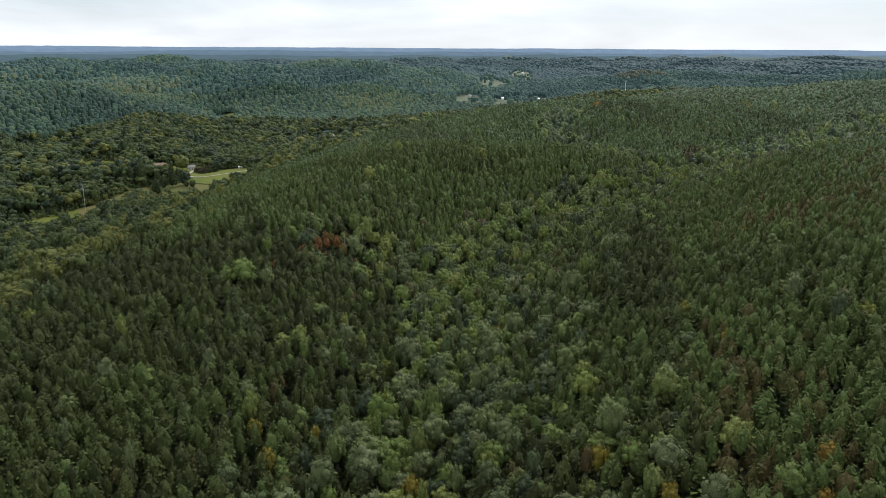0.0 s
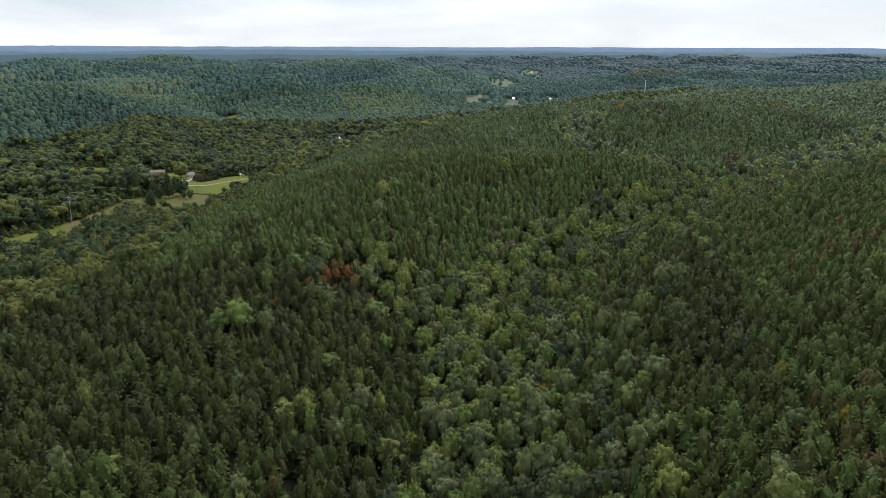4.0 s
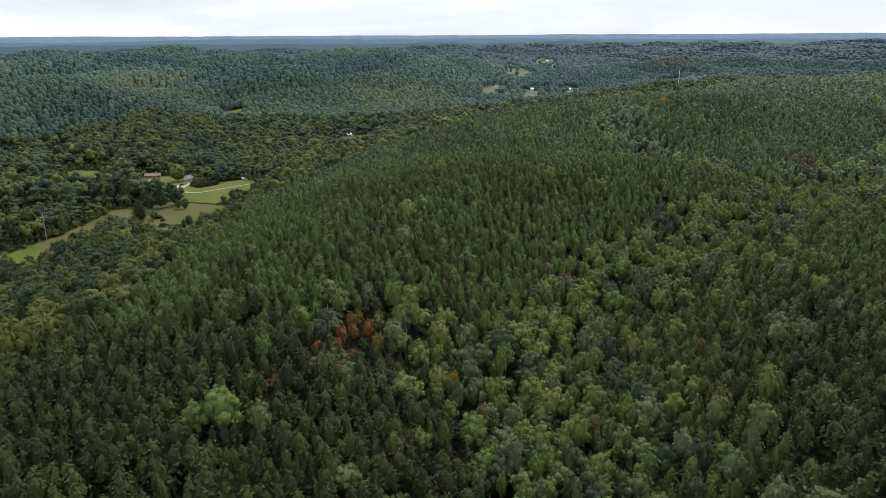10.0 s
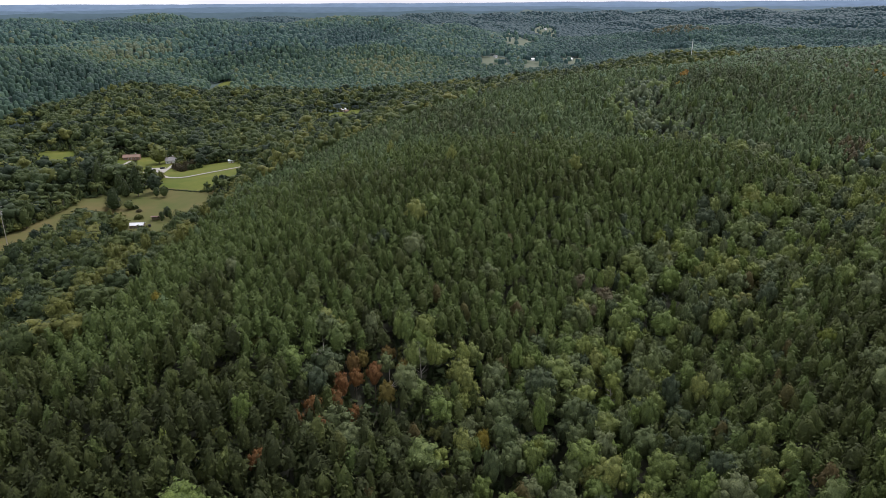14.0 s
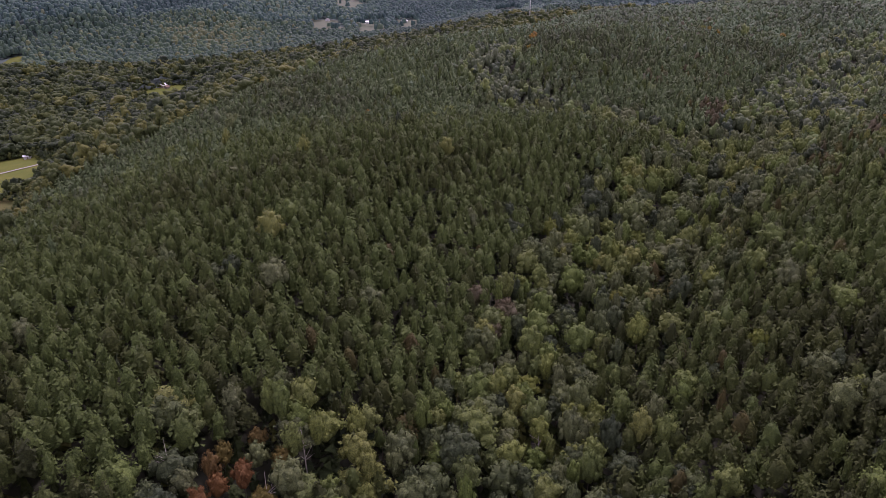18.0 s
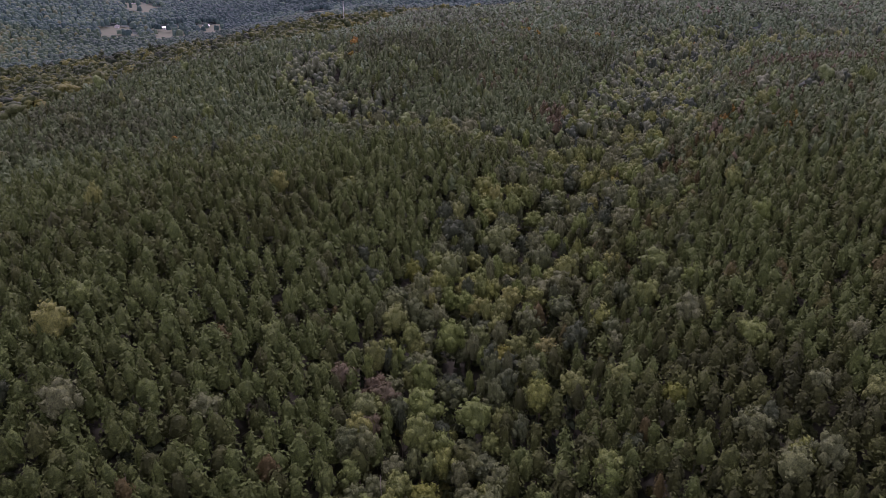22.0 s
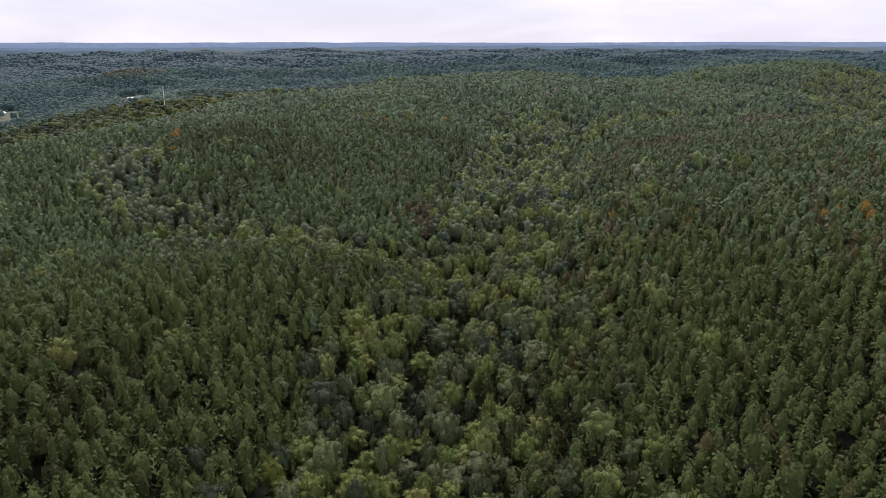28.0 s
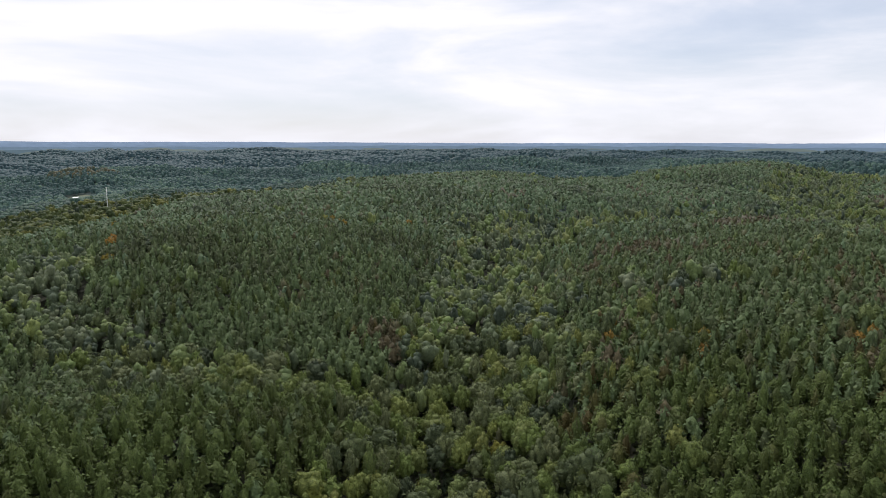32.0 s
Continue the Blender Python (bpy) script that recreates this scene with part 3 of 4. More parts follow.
def draped(name, poly, step, lift, material):
    """A field: a fine sheet on the ground with the outline of poly."""
    px, py = [p[0] for p in poly], [p[1] for p in poly]
    px, py = px + [min(px) - 12, max(px) + 12], py + [min(py) - 12, max(py) + 12]
    bm = bmesh.new()
    grid = {}
    for i in range(int((max(px) - min(px)) / step) + 2):
        for j in range(int((max(py) - min(py)) / step) + 2):
            grid[i, j] = (min(px) + i * step, min(py) + j * step)
    gxs = np.array([p[0] for p in grid.values()])
    gys = np.array([p[1] for p in grid.values()])
    ok = dict(zip(grid, inside(gxs, gys, poly) | (line_gap(gxs, gys, poly + poly[:1])[0] < 7.0)))
    zs = dict(zip(grid, ground_z(gxs, gys) + lift))
    made = {}
    for (i, j) in grid:
        cell = [(i, j), (i + 1, j), (i + 1, j + 1), (i, j + 1)]
        if all(ok.get(c, False) for c in cell):
            vs = []
            for c in cell:
                if c not in made:
                    made[c] = bm.verts.new((*grid[c], zs[c]))
                vs.append(made[c])
            bm.faces.new(vs).smooth = True
    me = bpy.data.meshes.new(name)
    bm.to_mesh(me)
    bm.free()
    me.materials.append(material)
    return new(name, me)


for key, poly in MEADOWS.items():
    dry = key in DRY
    tagged(draped("field", poly, 4.0 if poly[0][1] < 1300 else 12.0, 0.35 + 0.05 * dry, m_grass if not dry else m_hay if poly[0][1] < 1300 else m_stubble), "dry straw-coloured mown field between the trees" if dry else "bright green mown pasture between the trees", "field", kind="structure")

# ======== the woods ========
rng = np.random.RandomState(7)
PINE_NEAR = [pine_crown(s, 60) for s in range(20)]
PINE_MID = [pine_crown(20 + s, 24, 4, 1.15) for s in range(18)]
PINE_FAR = [pine_crown(40 + s, 5, 4, 1.6, wide=2.2) for s in range(12)]
WOOD_NEAR = [wood_crown(60 + s, 11, 150, 0.56) for s in range(16)]
WOOD_MID = [wood_crown(80 + s, 4, 22, 0.85, 5) for s in range(16)]
WOOD_FAR = [core([(5.0, 4.3), (13.4, 3.4), (15.2, 0)], 5, np.random.RandomState(100 + s), 0.22) for s in range(14)]
WOOD_FARTHER = [core([(-8.0, 5.9), (6.0, 4.9), (10.0, 0)], 4, np.random.RandomState(130 + s), 0.24) for s in range(8)]


def tone_at(x, y, spread, seed, size=140):
    """Each tree's shade: a chance of its own and that of its stand."""
    t = 0.45 + (0.22 if size < 300 else 0.32) * wave(x, y, size, seed) + spread * rng.randn(len(x))
    return np.clip(t, 0, 0.95)


# trees of autumn colours, which stand free of their neighbours
GOLD = [(145, 332), (95, 217), (96, 153), (87, 138), (54, 144), (42, 166), (-56, 189), (-8, 169), (-25, 339), (-130, 392), (362, 847), (171, 828), (265, 495), (273, 539), (396, 993), (374, 879), (262, 506), (260, 531), (259, 1105), (241, 1011), (430, 845), (-38, 191), (-49, 175), (23, 270)]
LIME = [(90, 245), (142, 221), (20, 392), (-11, 339), (61, 479), (88, 386), (66, 432), (121, 535), (371, 885), (135, 633), (-21, 242), (-162, 261), (182, 522), (62, 486)]
RUST = [(-59, 363), (-64, 342), (-66, 333), (-60, 354), (-51, 349), (-78, 317), (-72, 333), (-61, 357), (-52, 368), (-58, 339), (-55, 356), (-69, 338), (-47, 360), (-63, 348)]
ORANGES = [(289, 447), (292, 439), (281, 449), (284, 433), (508, 793), (382, 876), (184, 860), (189, 868), (10, 668), (253, 489)]
MAUVE = [(25, 431), (25, 425), (17, 436), (17, 416)]
STANDOUT = np.array(GOLD + LIME + RUST + ORANGES + MAUVE, float)


def beside_standout(x, y, r):
    return (np.hypot(x[:, None] - STANDOUT[None, :, 0], y[:, None] - STANDOUT[None, :, 1]) < r).any(1)


def creek_rule(x, y):
    """How far from the nearest watercourse, how wide its woods are there, and the share of broadleaved trees among the pines."""
    run, bank = line_gap(x, y, CREEK)
    gap = np.minimum(np.minimum(run, line_gap(x, y, GULLY)[0]), np.minimum(line_gap(x, y, RAVINE)[0] + 13, line_gap(x, y, HOLLOW)[0] + 12))
    width = 21 + 5 * wave(x, y, 130, 5) + 12 * (x > 90) + 20 * (x > 470)
    east = bank > 0
    share = 0.015 + np.where(east, 0.24, 0.05) * np.exp(-((gap - width) / 16) ** 2) + 0.05 * (wave(x, y, 110, 8) > 0.6) + np.where(y > 400, 0.2, 0.13) * np.exp(-(gap / 72) ** 4) * east * (x < 480)
    # the pines south of the ridge stand mixed with old hardwoods
    share = share + 0.5 * np.exp(-(((x + 36) / 36) ** 2 + ((y - 350) / 30) ** 2) ** 2)
    share = share + 0.12 * (y < 330) * np.exp(-((x + 10) / 70) ** 2)
    return gap, width, share


# pines, in planted rows
px, py = lattice(4.0, 4.2, -260, 1400, 60, 1300, 0.32, 0.9, rng)
gap, side = line_gap(px, py, EDGE)
cgap, creek_w, mix = creek_rule(px, py)
flight = line_gap(px, py, PATH)[0]
keep = (side > 0) & ((cgap > creek_w) | ((cgap > 6) & (rng.rand(len(px)) < np.where((py > 430) | (px > 380), 0.03, 0.12)))) & in_sight(px, py) & ~in_open(px, py)
# among the pines near the creek and on the east hill stand scattered broadleaved trees
keep &= rng.rand(len(px)) > mix * 0.95
# small hardwood groves on the ridge
GROVES = [(133, 640, 16), (124, 690, 10), (126, 765, 12), (138, 712, 12), (-60, 352, 13), (-44, 368, 10), (338, 540, 13), (352, 526, 10), (325, 556, 8)]
for ox, oy, r in GROVES:
    keep &= np.hypot(px - ox, py - oy) > r
thin = (flight > 560) & (rng.rand(len(px)) < 0.25)
keep &= ~thin
keep &= ~beside_standout(px, py, 2.3)
keep &= (flight < 780) | (rng.rand(len(px)) < 0.8)
px, py, flight, cgap = px[keep], py[keep], flight[keep], cgap[keep]
psize = (1.20 + 0.22 * rng.randn(len(px))).clip(0.7, 1.65) * (1.0 + 0.26 * (flight > 560) + 0.2 * (flight > 780))
ptall = (1.05 + 0.11 * rng.randn(len(px))).clip(0.75, 1.35)
# the ridge is planted with a lighter stand than the slopes beside the creek
ridge_stand = (line_gap(px, py, CREEK)[1] < 0) & (py > 370 + 25 * wave(px, py, 90, 14)) & (px < 210)
# near slopes and the olive-brown east hill are darkened partly to imitate vignetting
ptone = np.clip(tone_at(px, py, 0.14, 31) + np.where(ridge_stand, np.where(py > 480, 0.13, 0.22), np.where(px < 40, -0.24, np.where(py > 600, 0.05, -0.16))) + 0.5 * ((px > 90 + 0.25 * (py - 250)) & (py < 640)) * (0.65 + 0.35 * wave(px, py, 160, 9)), 0, np.where(ridge_stand, 0.77, 0.96))
single_p = np.zeros(len(px), bool)
near_rows = np.where((cgap < 62) & (py > 130) & (py < 520) & (flight < 230))[0]
single_p[near_rows[:: max(1, len(near_rows) // 300)][:300]] = True
# farther crowns are simpler and take needle colours with painted haze
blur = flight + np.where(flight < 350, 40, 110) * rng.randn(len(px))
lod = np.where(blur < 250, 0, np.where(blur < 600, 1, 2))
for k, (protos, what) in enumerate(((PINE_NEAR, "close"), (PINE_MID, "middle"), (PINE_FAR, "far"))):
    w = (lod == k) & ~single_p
    scatter("pine_stand", "dense planted pine trees in rows on the hillside", "pine trees", protos, px[w], py[w], psize[w], ptall[w], ptone[w], (m_pine, m_pine_hazed, m_pine_far_hazed)[k], rng, (m_pine, m_pine_hazed, m_pine_far_hazed)[k])

# hardwoods: the creek bottom, scattered trees, the west valley
hx, hy = lattice(5.1, 5.2, -700, 1350, 60, 1300, 0.6, 0.95, rng)
gap, side = line_gap(hx, hy, EDGE)
cgap, creek_w, mix = creek_rule(hx, hy)
flight = line_gap(hx, hy, PATH)[0]
grove = np.zeros(len(hx), bool)
for ox, oy, r in GROVES:
    grove |= np.hypot(hx - ox, hy - oy) < r
keep = (side < 0) | ((cgap < creek_w) & (rng.rand(len(hx)) < 0.85)) | grove | (rng.rand(len(hx)) < mix)
keep &= in_sight(hx, hy) & ~in_open(hx, hy, 4.5) & (rng.rand(len(hx)) > np.where((cgap < 5) & (hy > 430), 0.55, 0.05))
keep &= (flight < 420) | (rng.rand(len(hx)) < np.where(cgap < creek_w, 0.95, np.where(side > 0, 0.6, 0.66)))
keep &= (side > 0) | ((rng.rand(len(hx)) < 0.6) & (hx < 1000) & (line_gap(hx, hy, HILL_FOOT)[1] > 0))
keep &= ~beside_standout(hx, hy, 3.6)
hx, hy, flight, cgap, side = hx[keep], hy[keep], flight[keep], cgap[keep], side[keep]
valley = side < 0
hsize = (0.84 + 0.26 * rng.randn(len(hx))).clip(0.36, 1.5) * np.where(valley, 1.5, 1.0) * np.where(flight > 420, np.where(valley, 1.2, 0.95), 1.0)
htall = (0.92 + 0.17 * rng.randn(len(hx))).clip(0.5, 1.25) * np.where(valley, 1.08, 1.0)
htone = np.clip(tone_at(hx, hy, 0.25, 33, 60) + np.where(valley, -0.06, 0.0) + 0.34 * valley * np.exp(-line_gap(hx, hy, EDGE)[0] / 40), 0, 1)
by_field = valley & in_open(hx, hy, 17.0)
hsize[by_field] *= 0.78
htall[by_field] *= np.where(hy[by_field] < 600, 0.78, 0.66)
single_h = np.zeros(len(hx), bool)
bank = np.where((cgap < 34) & (hy > 130) & (hy < 640) & (side > 0))[0]
single_h[bank[:: max(1, len(bank) // 300)][:300]] = True
# past about 320 m the creekside leaves take the haze-painted copy
lod = np.where(flight + 40 * rng.randn(len(hx)) < 320, 0, 1)
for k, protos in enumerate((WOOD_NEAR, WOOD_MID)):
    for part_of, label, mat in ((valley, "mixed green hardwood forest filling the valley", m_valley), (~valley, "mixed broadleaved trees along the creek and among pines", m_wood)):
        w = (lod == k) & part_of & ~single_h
        scatter("hardwood_stand", label, "broadleaf trees", protos, hx[w], hy[w], hsize[w], htall[w], htone[w], mat if k == 0 or mat is m_valley else m_wood_hazed, rng, mat if k == 0 or mat is m_valley else m_wood_hazed)

# undergrowth that fills the gaps between the trunks
gx2, gy2 = lattice(4.6, 4.6, -260, 480, 60, 720, 0.9, 1.0, rng)
keep = (line_gap(gx2, gy2, PATH)[0] < 360) & in_sight(gx2, gy2) & ~in_open(gx2, gy2)
gx2, gy2 = gx2[keep], gy2[keep]
n = len(gx2)


def thicket(seed):
    """A clump of saplings: a low heart under upturned sprays."""
    r = np.random.RandomState(seed)
    t, h = r.rand(14) * 6.28, r.rand(14)
    spots = np.stack([1.7 * (1.1 - h) * np.cos(t), 1.7 * (1.1 - h) * np.sin(t), 0.8 + 4.2 * h], -1)
    return joined([core([(0.3, 1.3), (3.6, 0)], 4, r, 0.4), leafage(r, spots, np.stack([np.cos(t), np.sin(t), 1 + 0 * t], -1), 1.3, 0.8)])


UNDER = [thicket(120 + k) for k in range(6)]
scatter("undergrowth", "shady green undergrowth and saplings below the trees", "undergrowth", UNDER, gx2, gy2, (1.1 + 0.3 * rng.randn(n)).clip(0.5, 2), (1.1 + 0.45 * rng.randn(n)).clip(0.4, 2.2), tone_at(gx2, gy2, 0.2, 39), m_valley, rng)

# and below the valley trees round the homestead
gx2, gy2 = lattice(5.2, 5.2, -470, -150, 470, 920, 0.9, 1.0, rng)
keep = ~in_open(gx2, gy2, 2.0) & (line_gap(gx2, gy2, EDGE)[1] < 0)
gx2, gy2 = gx2[keep], gy2[keep]
n = len(gx2)
scatter("undergrowth", "green saplings and brush round the homestead fields", "undergrowth", UNDER, gx2, gy2, (1.2 + 0.3 * rng.randn(n)).clip(0.5, 2), (1.3 + 0.45 * rng.randn(n)).clip(0.5, 2.4), tone_at(gx2, gy2, 0.2, 39), m_valley, rng)

# far woods over the hills; each ring's leaf colours have haze painted in
def before_fields(x, y):
    """The near side of the far fields: trees shortened to fit the camera's view."""
    d = np.hypot(x, y - 200)
    out = np.zeros(x.shape, bool)
    for go in (30, 70, 110):
        out |= in_open(x + x / d * go, y + (y - 200) / d * go, 4.0)
    return out & (d > 1400)


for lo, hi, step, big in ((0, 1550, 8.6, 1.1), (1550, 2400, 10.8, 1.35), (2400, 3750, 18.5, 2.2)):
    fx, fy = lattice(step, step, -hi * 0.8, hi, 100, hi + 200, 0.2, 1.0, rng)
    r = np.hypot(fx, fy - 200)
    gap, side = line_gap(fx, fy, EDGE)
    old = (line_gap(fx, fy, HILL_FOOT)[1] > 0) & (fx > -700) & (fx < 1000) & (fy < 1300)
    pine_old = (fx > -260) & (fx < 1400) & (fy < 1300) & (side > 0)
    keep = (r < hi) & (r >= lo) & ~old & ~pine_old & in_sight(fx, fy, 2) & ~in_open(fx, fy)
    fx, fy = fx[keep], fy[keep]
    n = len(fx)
    scatter("far_woods", "distant hardwood forest covering the hills", "forest", WOOD_FAR if lo < 2400 else WOOD_FARTHER, fx, fy, big * (0.9 + 0.2 * rng.randn(n)).clip(0.5, 1.5), (1.0 + 0.10 * rng.randn(n)).clip(0.6, 1.4) * np.where(before_fields(fx, fy), 0.5, 1.0), (tone_at(fx, fy, 0.24, 35, 500) - 0.22 * (fx > 150)).clip(0, 1), m_hillside_hazed if lo == 0 else m_far_hazed if lo < 2400 else m_farther_hazed, rng)

# hedgerow trees that break up the far fields
bx, by = lattice(15, 17, 20, 400, 1690, 3400, 0.5, 1.0, rng)
rows_of = (np.abs(wave(bx, by, 150, 17)) < 0.16) | (rng.rand(len(bx)) < 0.05)
keep = in_open(bx, by, 6.0) & rows_of
bx, by = bx[keep], by[keep]
n = len(bx)
scatter("field_trees", "trees in hedgerows across the far valley fields", "trees", WOOD_FAR, bx, by, (1.15 + 0.25 * rng.randn(n)).clip(0.6, 1.7), (1.0 + 0.15 * rng.randn(n)).clip(0.6, 1.4), tone_at(bx, by, 0.2, 41), m_far_hazed, rng)

# a stand turned golden on the far valley side
fx, fy = lattice(11, 11, 540, 760, 2230, 2560, 0.7, 1.0, rng)
keep = (((fx - 645) / 75) ** 2 + ((fy - 2390) / 120) ** 2 + 0.35 * wave(fx, fy, 70, 12) < 1) & (rng.rand(len(fx)) < 0.35)
fx, fy = fx[keep], fy[keep]
n = len(fx)
scatter("autumn_woods", "distant stand of golden autumn trees on the valley side", "forest", WOOD_FAR, fx, fy, 1.5 * (0.9 + 0.2 * rng.randn(n)).clip(0.5, 1.5), (1.35 + 0.1 * rng.randn(n)).clip(1.1, 1.6), rng.rand(n), foliage("far_golden_leaves", [(0.0, (0.066, 0.092, 0.070)), (0.6, (0.090, 0.098, 0.066)), (1.0, (0.115, 0.104, 0.064))], "tone", 0.45, 0.4, relief=1.0), rng)

# the same woods under and behind the start of the flight
fx, fy = lattice(4.6, 4.8, -320, 420, -220, 400, 0.4, 1.0, rng)
keep = ~in_sight(fx, fy) & (line_gap(fx, fy, PATH)[0] < 330)
fx, fy = fx[keep], fy[keep]
creekside = (line_gap(fx, fy, CREEK)[0] < 30) | (line_gap(fx, fy, EDGE)[1] < 0)
w = ~creekside
n = w.sum()
scatter("pine_stand", "dense planted pine trees on the slope behind", "pine trees", PINE_FAR, fx[w], fy[w], (1.25 + 0.2 * rng.randn(n)).clip(0.7, 1.8), (1.05 + 0.1 * rng.randn(n)).clip(0.75, 1.35), tone_at(fx[w], fy[w], 0.2, 31) * 0.8, m_pine, rng)
w = creekside & (rng.rand(len(fx)) < 0.55)
n = w.sum()
scatter("hardwood_stand", "mixed broadleaved trees along the creek and valley behind", "broadleaf trees", WOOD_FAR, fx[w], fy[w], (0.85 + 0.2 * rng.randn(n)).clip(0.4, 1.3), (0.9 + 0.14 * rng.randn(n)).clip(0.5, 1.2), tone_at(fx[w], fy[w], 0.28, 33), m_valley, rng)

# woods outside the flight's view, so that the country goes on
fx, fy = lattice(15, 15, -1000, 1200, -800, 1300, 0.5, 1.0, rng)
keep = ~in_sight(fx, fy) & (line_gap(fx, fy, PATH)[0] > 326) & (np.hypot(fx, fy - 200) < 1100) & ~in_open(fx, fy)
fx, fy = fx[keep], fy[keep]
n = len(fx)
scatter("far_woods", "mixed forest covering the surrounding country", "forest", WOOD_FARTHER, fx, fy, 1.9 * (0.9 + 0.2 * rng.randn(n)).clip(0.5, 1.5), (1.0 + 0.16 * rng.randn(n)).clip(0.6, 1.3), tone_at(fx, fy, 0.2, 35, 500), m_wood, rng)


# ======== single trees ========
def tree_kind(name, crown, trunk, m_leaf, m_stem):
    """The meshes of one tree, to be shared by its repeats."""
    return (make_mesh("crown", crown[0], crown[1], m_leaf, None, True, crown[2], m_leaf), make_mesh("trunk", trunk[0], trunk[1], m_stem, smooth=True), name)


def plant(kind, x, y, size, tall, turn, label, category, group):
    crown, trunk, name = kind
    base = new(name)
    base.matrix_basis = Matrix.LocRotScale((x, y, float(ground_z(x, y)) - 0.1), Euler((0, 0, turn)), (size, size, tall))
    base.empty_display_size = 0.5
    tagged(base, label, category, group)
    for me in (trunk, crown):
        if me is not None:
            ob = new(me.name.split(".")[0], me)
            ob.parent = base
    return base


PINES = [tree_kind("pine_tree", pine_crown(200 + s, 110, 6, 0.5, rows=3), trunk_shape(12.5, 0.17, 200 + s, 2), m_pine_one, m_bark) for s in range(6)]
OAKS = [tree_kind("hardwood_tree", wood_crown(220 + s, 17, 240, 0.48, 6, knob=5), trunk_shape(14, 0.24, 220 + s, 4), m_wood_one, m_bark) for s in range(8)]
for i in np.where(single_p)[0]:
    plant(PINES[i % 6], px[i], py[i], psize[i], ptall[i], rng.rand() * 6.28, "dark green young pine in the planted hillside stand", "pine tree", "pines beside the creek")
for i in np.where(single_h)[0]:
    plant(OAKS[i % 8], hx[i], hy[i], hsize[i], htall[i], rng.rand() * 6.28, "green broadleaved tree in the creek bottom", "hardwood tree", "hardwoods along the creek")

for places, mat, label, group, big in (
        (GOLD, m_gold, "golden yellow autumn tree standing among green pines", "autumn gold trees", 0.64),
        (LIME, m_lime, "bright yellow-green broadleaved tree above the canopy", "yellow-green trees", 0.8),
        (ORANGES, m_orange, "orange autumn tree standing above green pines", "orange trees", 0.66),
        (RUST, m_rust, "rust-red autumn tree in the hillside grove", "red autumn trees", 0.6),
        (MAUVE, m_mauve, "bare mauve-brown tree with faded twigs", "mauve trees", 1.0)):
    kinds = [tree_kind("autumn_tree", wood_crown(300 + s, 13, 200, 0.55), trunk_shape(14, 0.2, 300 + s, 4), mat, m_bark) for s in range(3)]
    for k, (x, y) in enumerate(places):
        s = big * (0.85 + 0.3 * rng.rand()) * (1.5 if (x, y) == (20, 392) or y > 800 else 1.0)
        plant(kinds[k % 3], x, y, s, (0.66 if mat is m_rust else 0.82) + 0.16 * rng.rand(), rng.rand() * 6.28, label, "autumn tree", group)

# low growth along the edges of the fields
sx, sy = [], []
for key, poly in MEADOWS.items():
    if poly[0][1] > 1200:
        continue
    for (ax, ay), (bx, by) in zip(poly, poly[1:] + poly[:1]):
        n = int(math.hypot(bx - ax, by - ay) / 2.2)
        for k in range(n):
            sx.append(ax + (bx - ax) * k / n + rng.randn() * 1.3)
            sy.append(ay + (by - ay) * k / n + rng.randn() * 1.3)
sx, sy = np.array(sx), np.array(sy)
inner = np.zeros(len(sx), bool)
for poly in MEADOWS.values():
    inner |= inside(sx, sy, poly) & (line_gap(sx, sy, poly + poly[:1])[0] > 2.5)
sx, sy = sx[~inner], sy[~inner]
# the seams between fields stay open
both = np.zeros(len(sx), int)
for poly in MEADOWS.values():
    both += line_gap(sx, sy, poly + poly[:1])[0] < 5.0
sx, sy = sx[both < 2], sy[both < 2]
n = len(sx)
EDGE_SHRUB = [wood_crown(140 + s, 5, 24, 1.6, 4, 4.0) for s in range(4)]
scatter("field_edge_shrubs", "low green shrubs along the field edges", "shrubs", EDGE_SHRUB, sx, sy, (0.42 + 0.15 * rng.randn(n)).clip(0.2, 0.8), (0.30 + 0.12 * rng.randn(n)).clip(0.12, 0.6), tone_at(sx, sy, 0.2, 37), m_valley, rng)


# ======== the homestead and the poles ========
def part(name, bm, material, parent, label=""):
    me = bpy.data.meshes.new(name)
    bm.to_mesh(me)
    bm.free()
    me.materials.append(material)
    ob = new(name, me)
    ob.parent = parent
    return tagged(ob, label)


def box_bm(x0, x1, y0, y1, z0, z1, bevel=0.0):
    bm = bmesh.new()
    bmesh.ops.create_cube(bm, size=1.0, matrix=Matrix.Translation(((x0 + x1) / 2, (y0 + y1) / 2, (z0 + z1) / 2)) @ Matrix.Diagonal((x1 - x0, y1 - y0, z1 - z0, 1)))
    if bevel:
        bmesh.ops.bevel(bm, geom=bm.edges[:], offset=bevel, segments=2, affect="EDGES")
    return bm


def prism_bm(points, x0, x1):
    """A solid with the outline points (y, z), drawn out along x."""
    bm = bmesh.new()
    a = [bm.verts.new((x0, y, z)) for y, z in points]
    b = [bm.verts.new((x1, y, z)) for y, z in points]
    n = len(points)
    bm.faces.new(a)
    bm.faces.new(b[::-1])
    for k in range(n):
        bm.faces.new((a[k], b[k], b[(k + 1) % n], a[(k + 1) % n]))
    bmesh.ops.recalc_face_normals(bm, faces=bm.faces[:])
    return bm


def rod_bm(p, q, ra, rb, sides=10):
    p, q = Vector(p), Vector(q)
    bm = bmesh.new()
    m = Matrix.Translation((p + q) / 2) @ (q - p).to_track_quat("Z", "Y").to_matrix().to_4x4()
    bmesh.ops.create_cone(bm, cap_ends=True, segments=sides, radius1=ra, radius2=rb, depth=(q - p).length, matrix=m)
    return bm


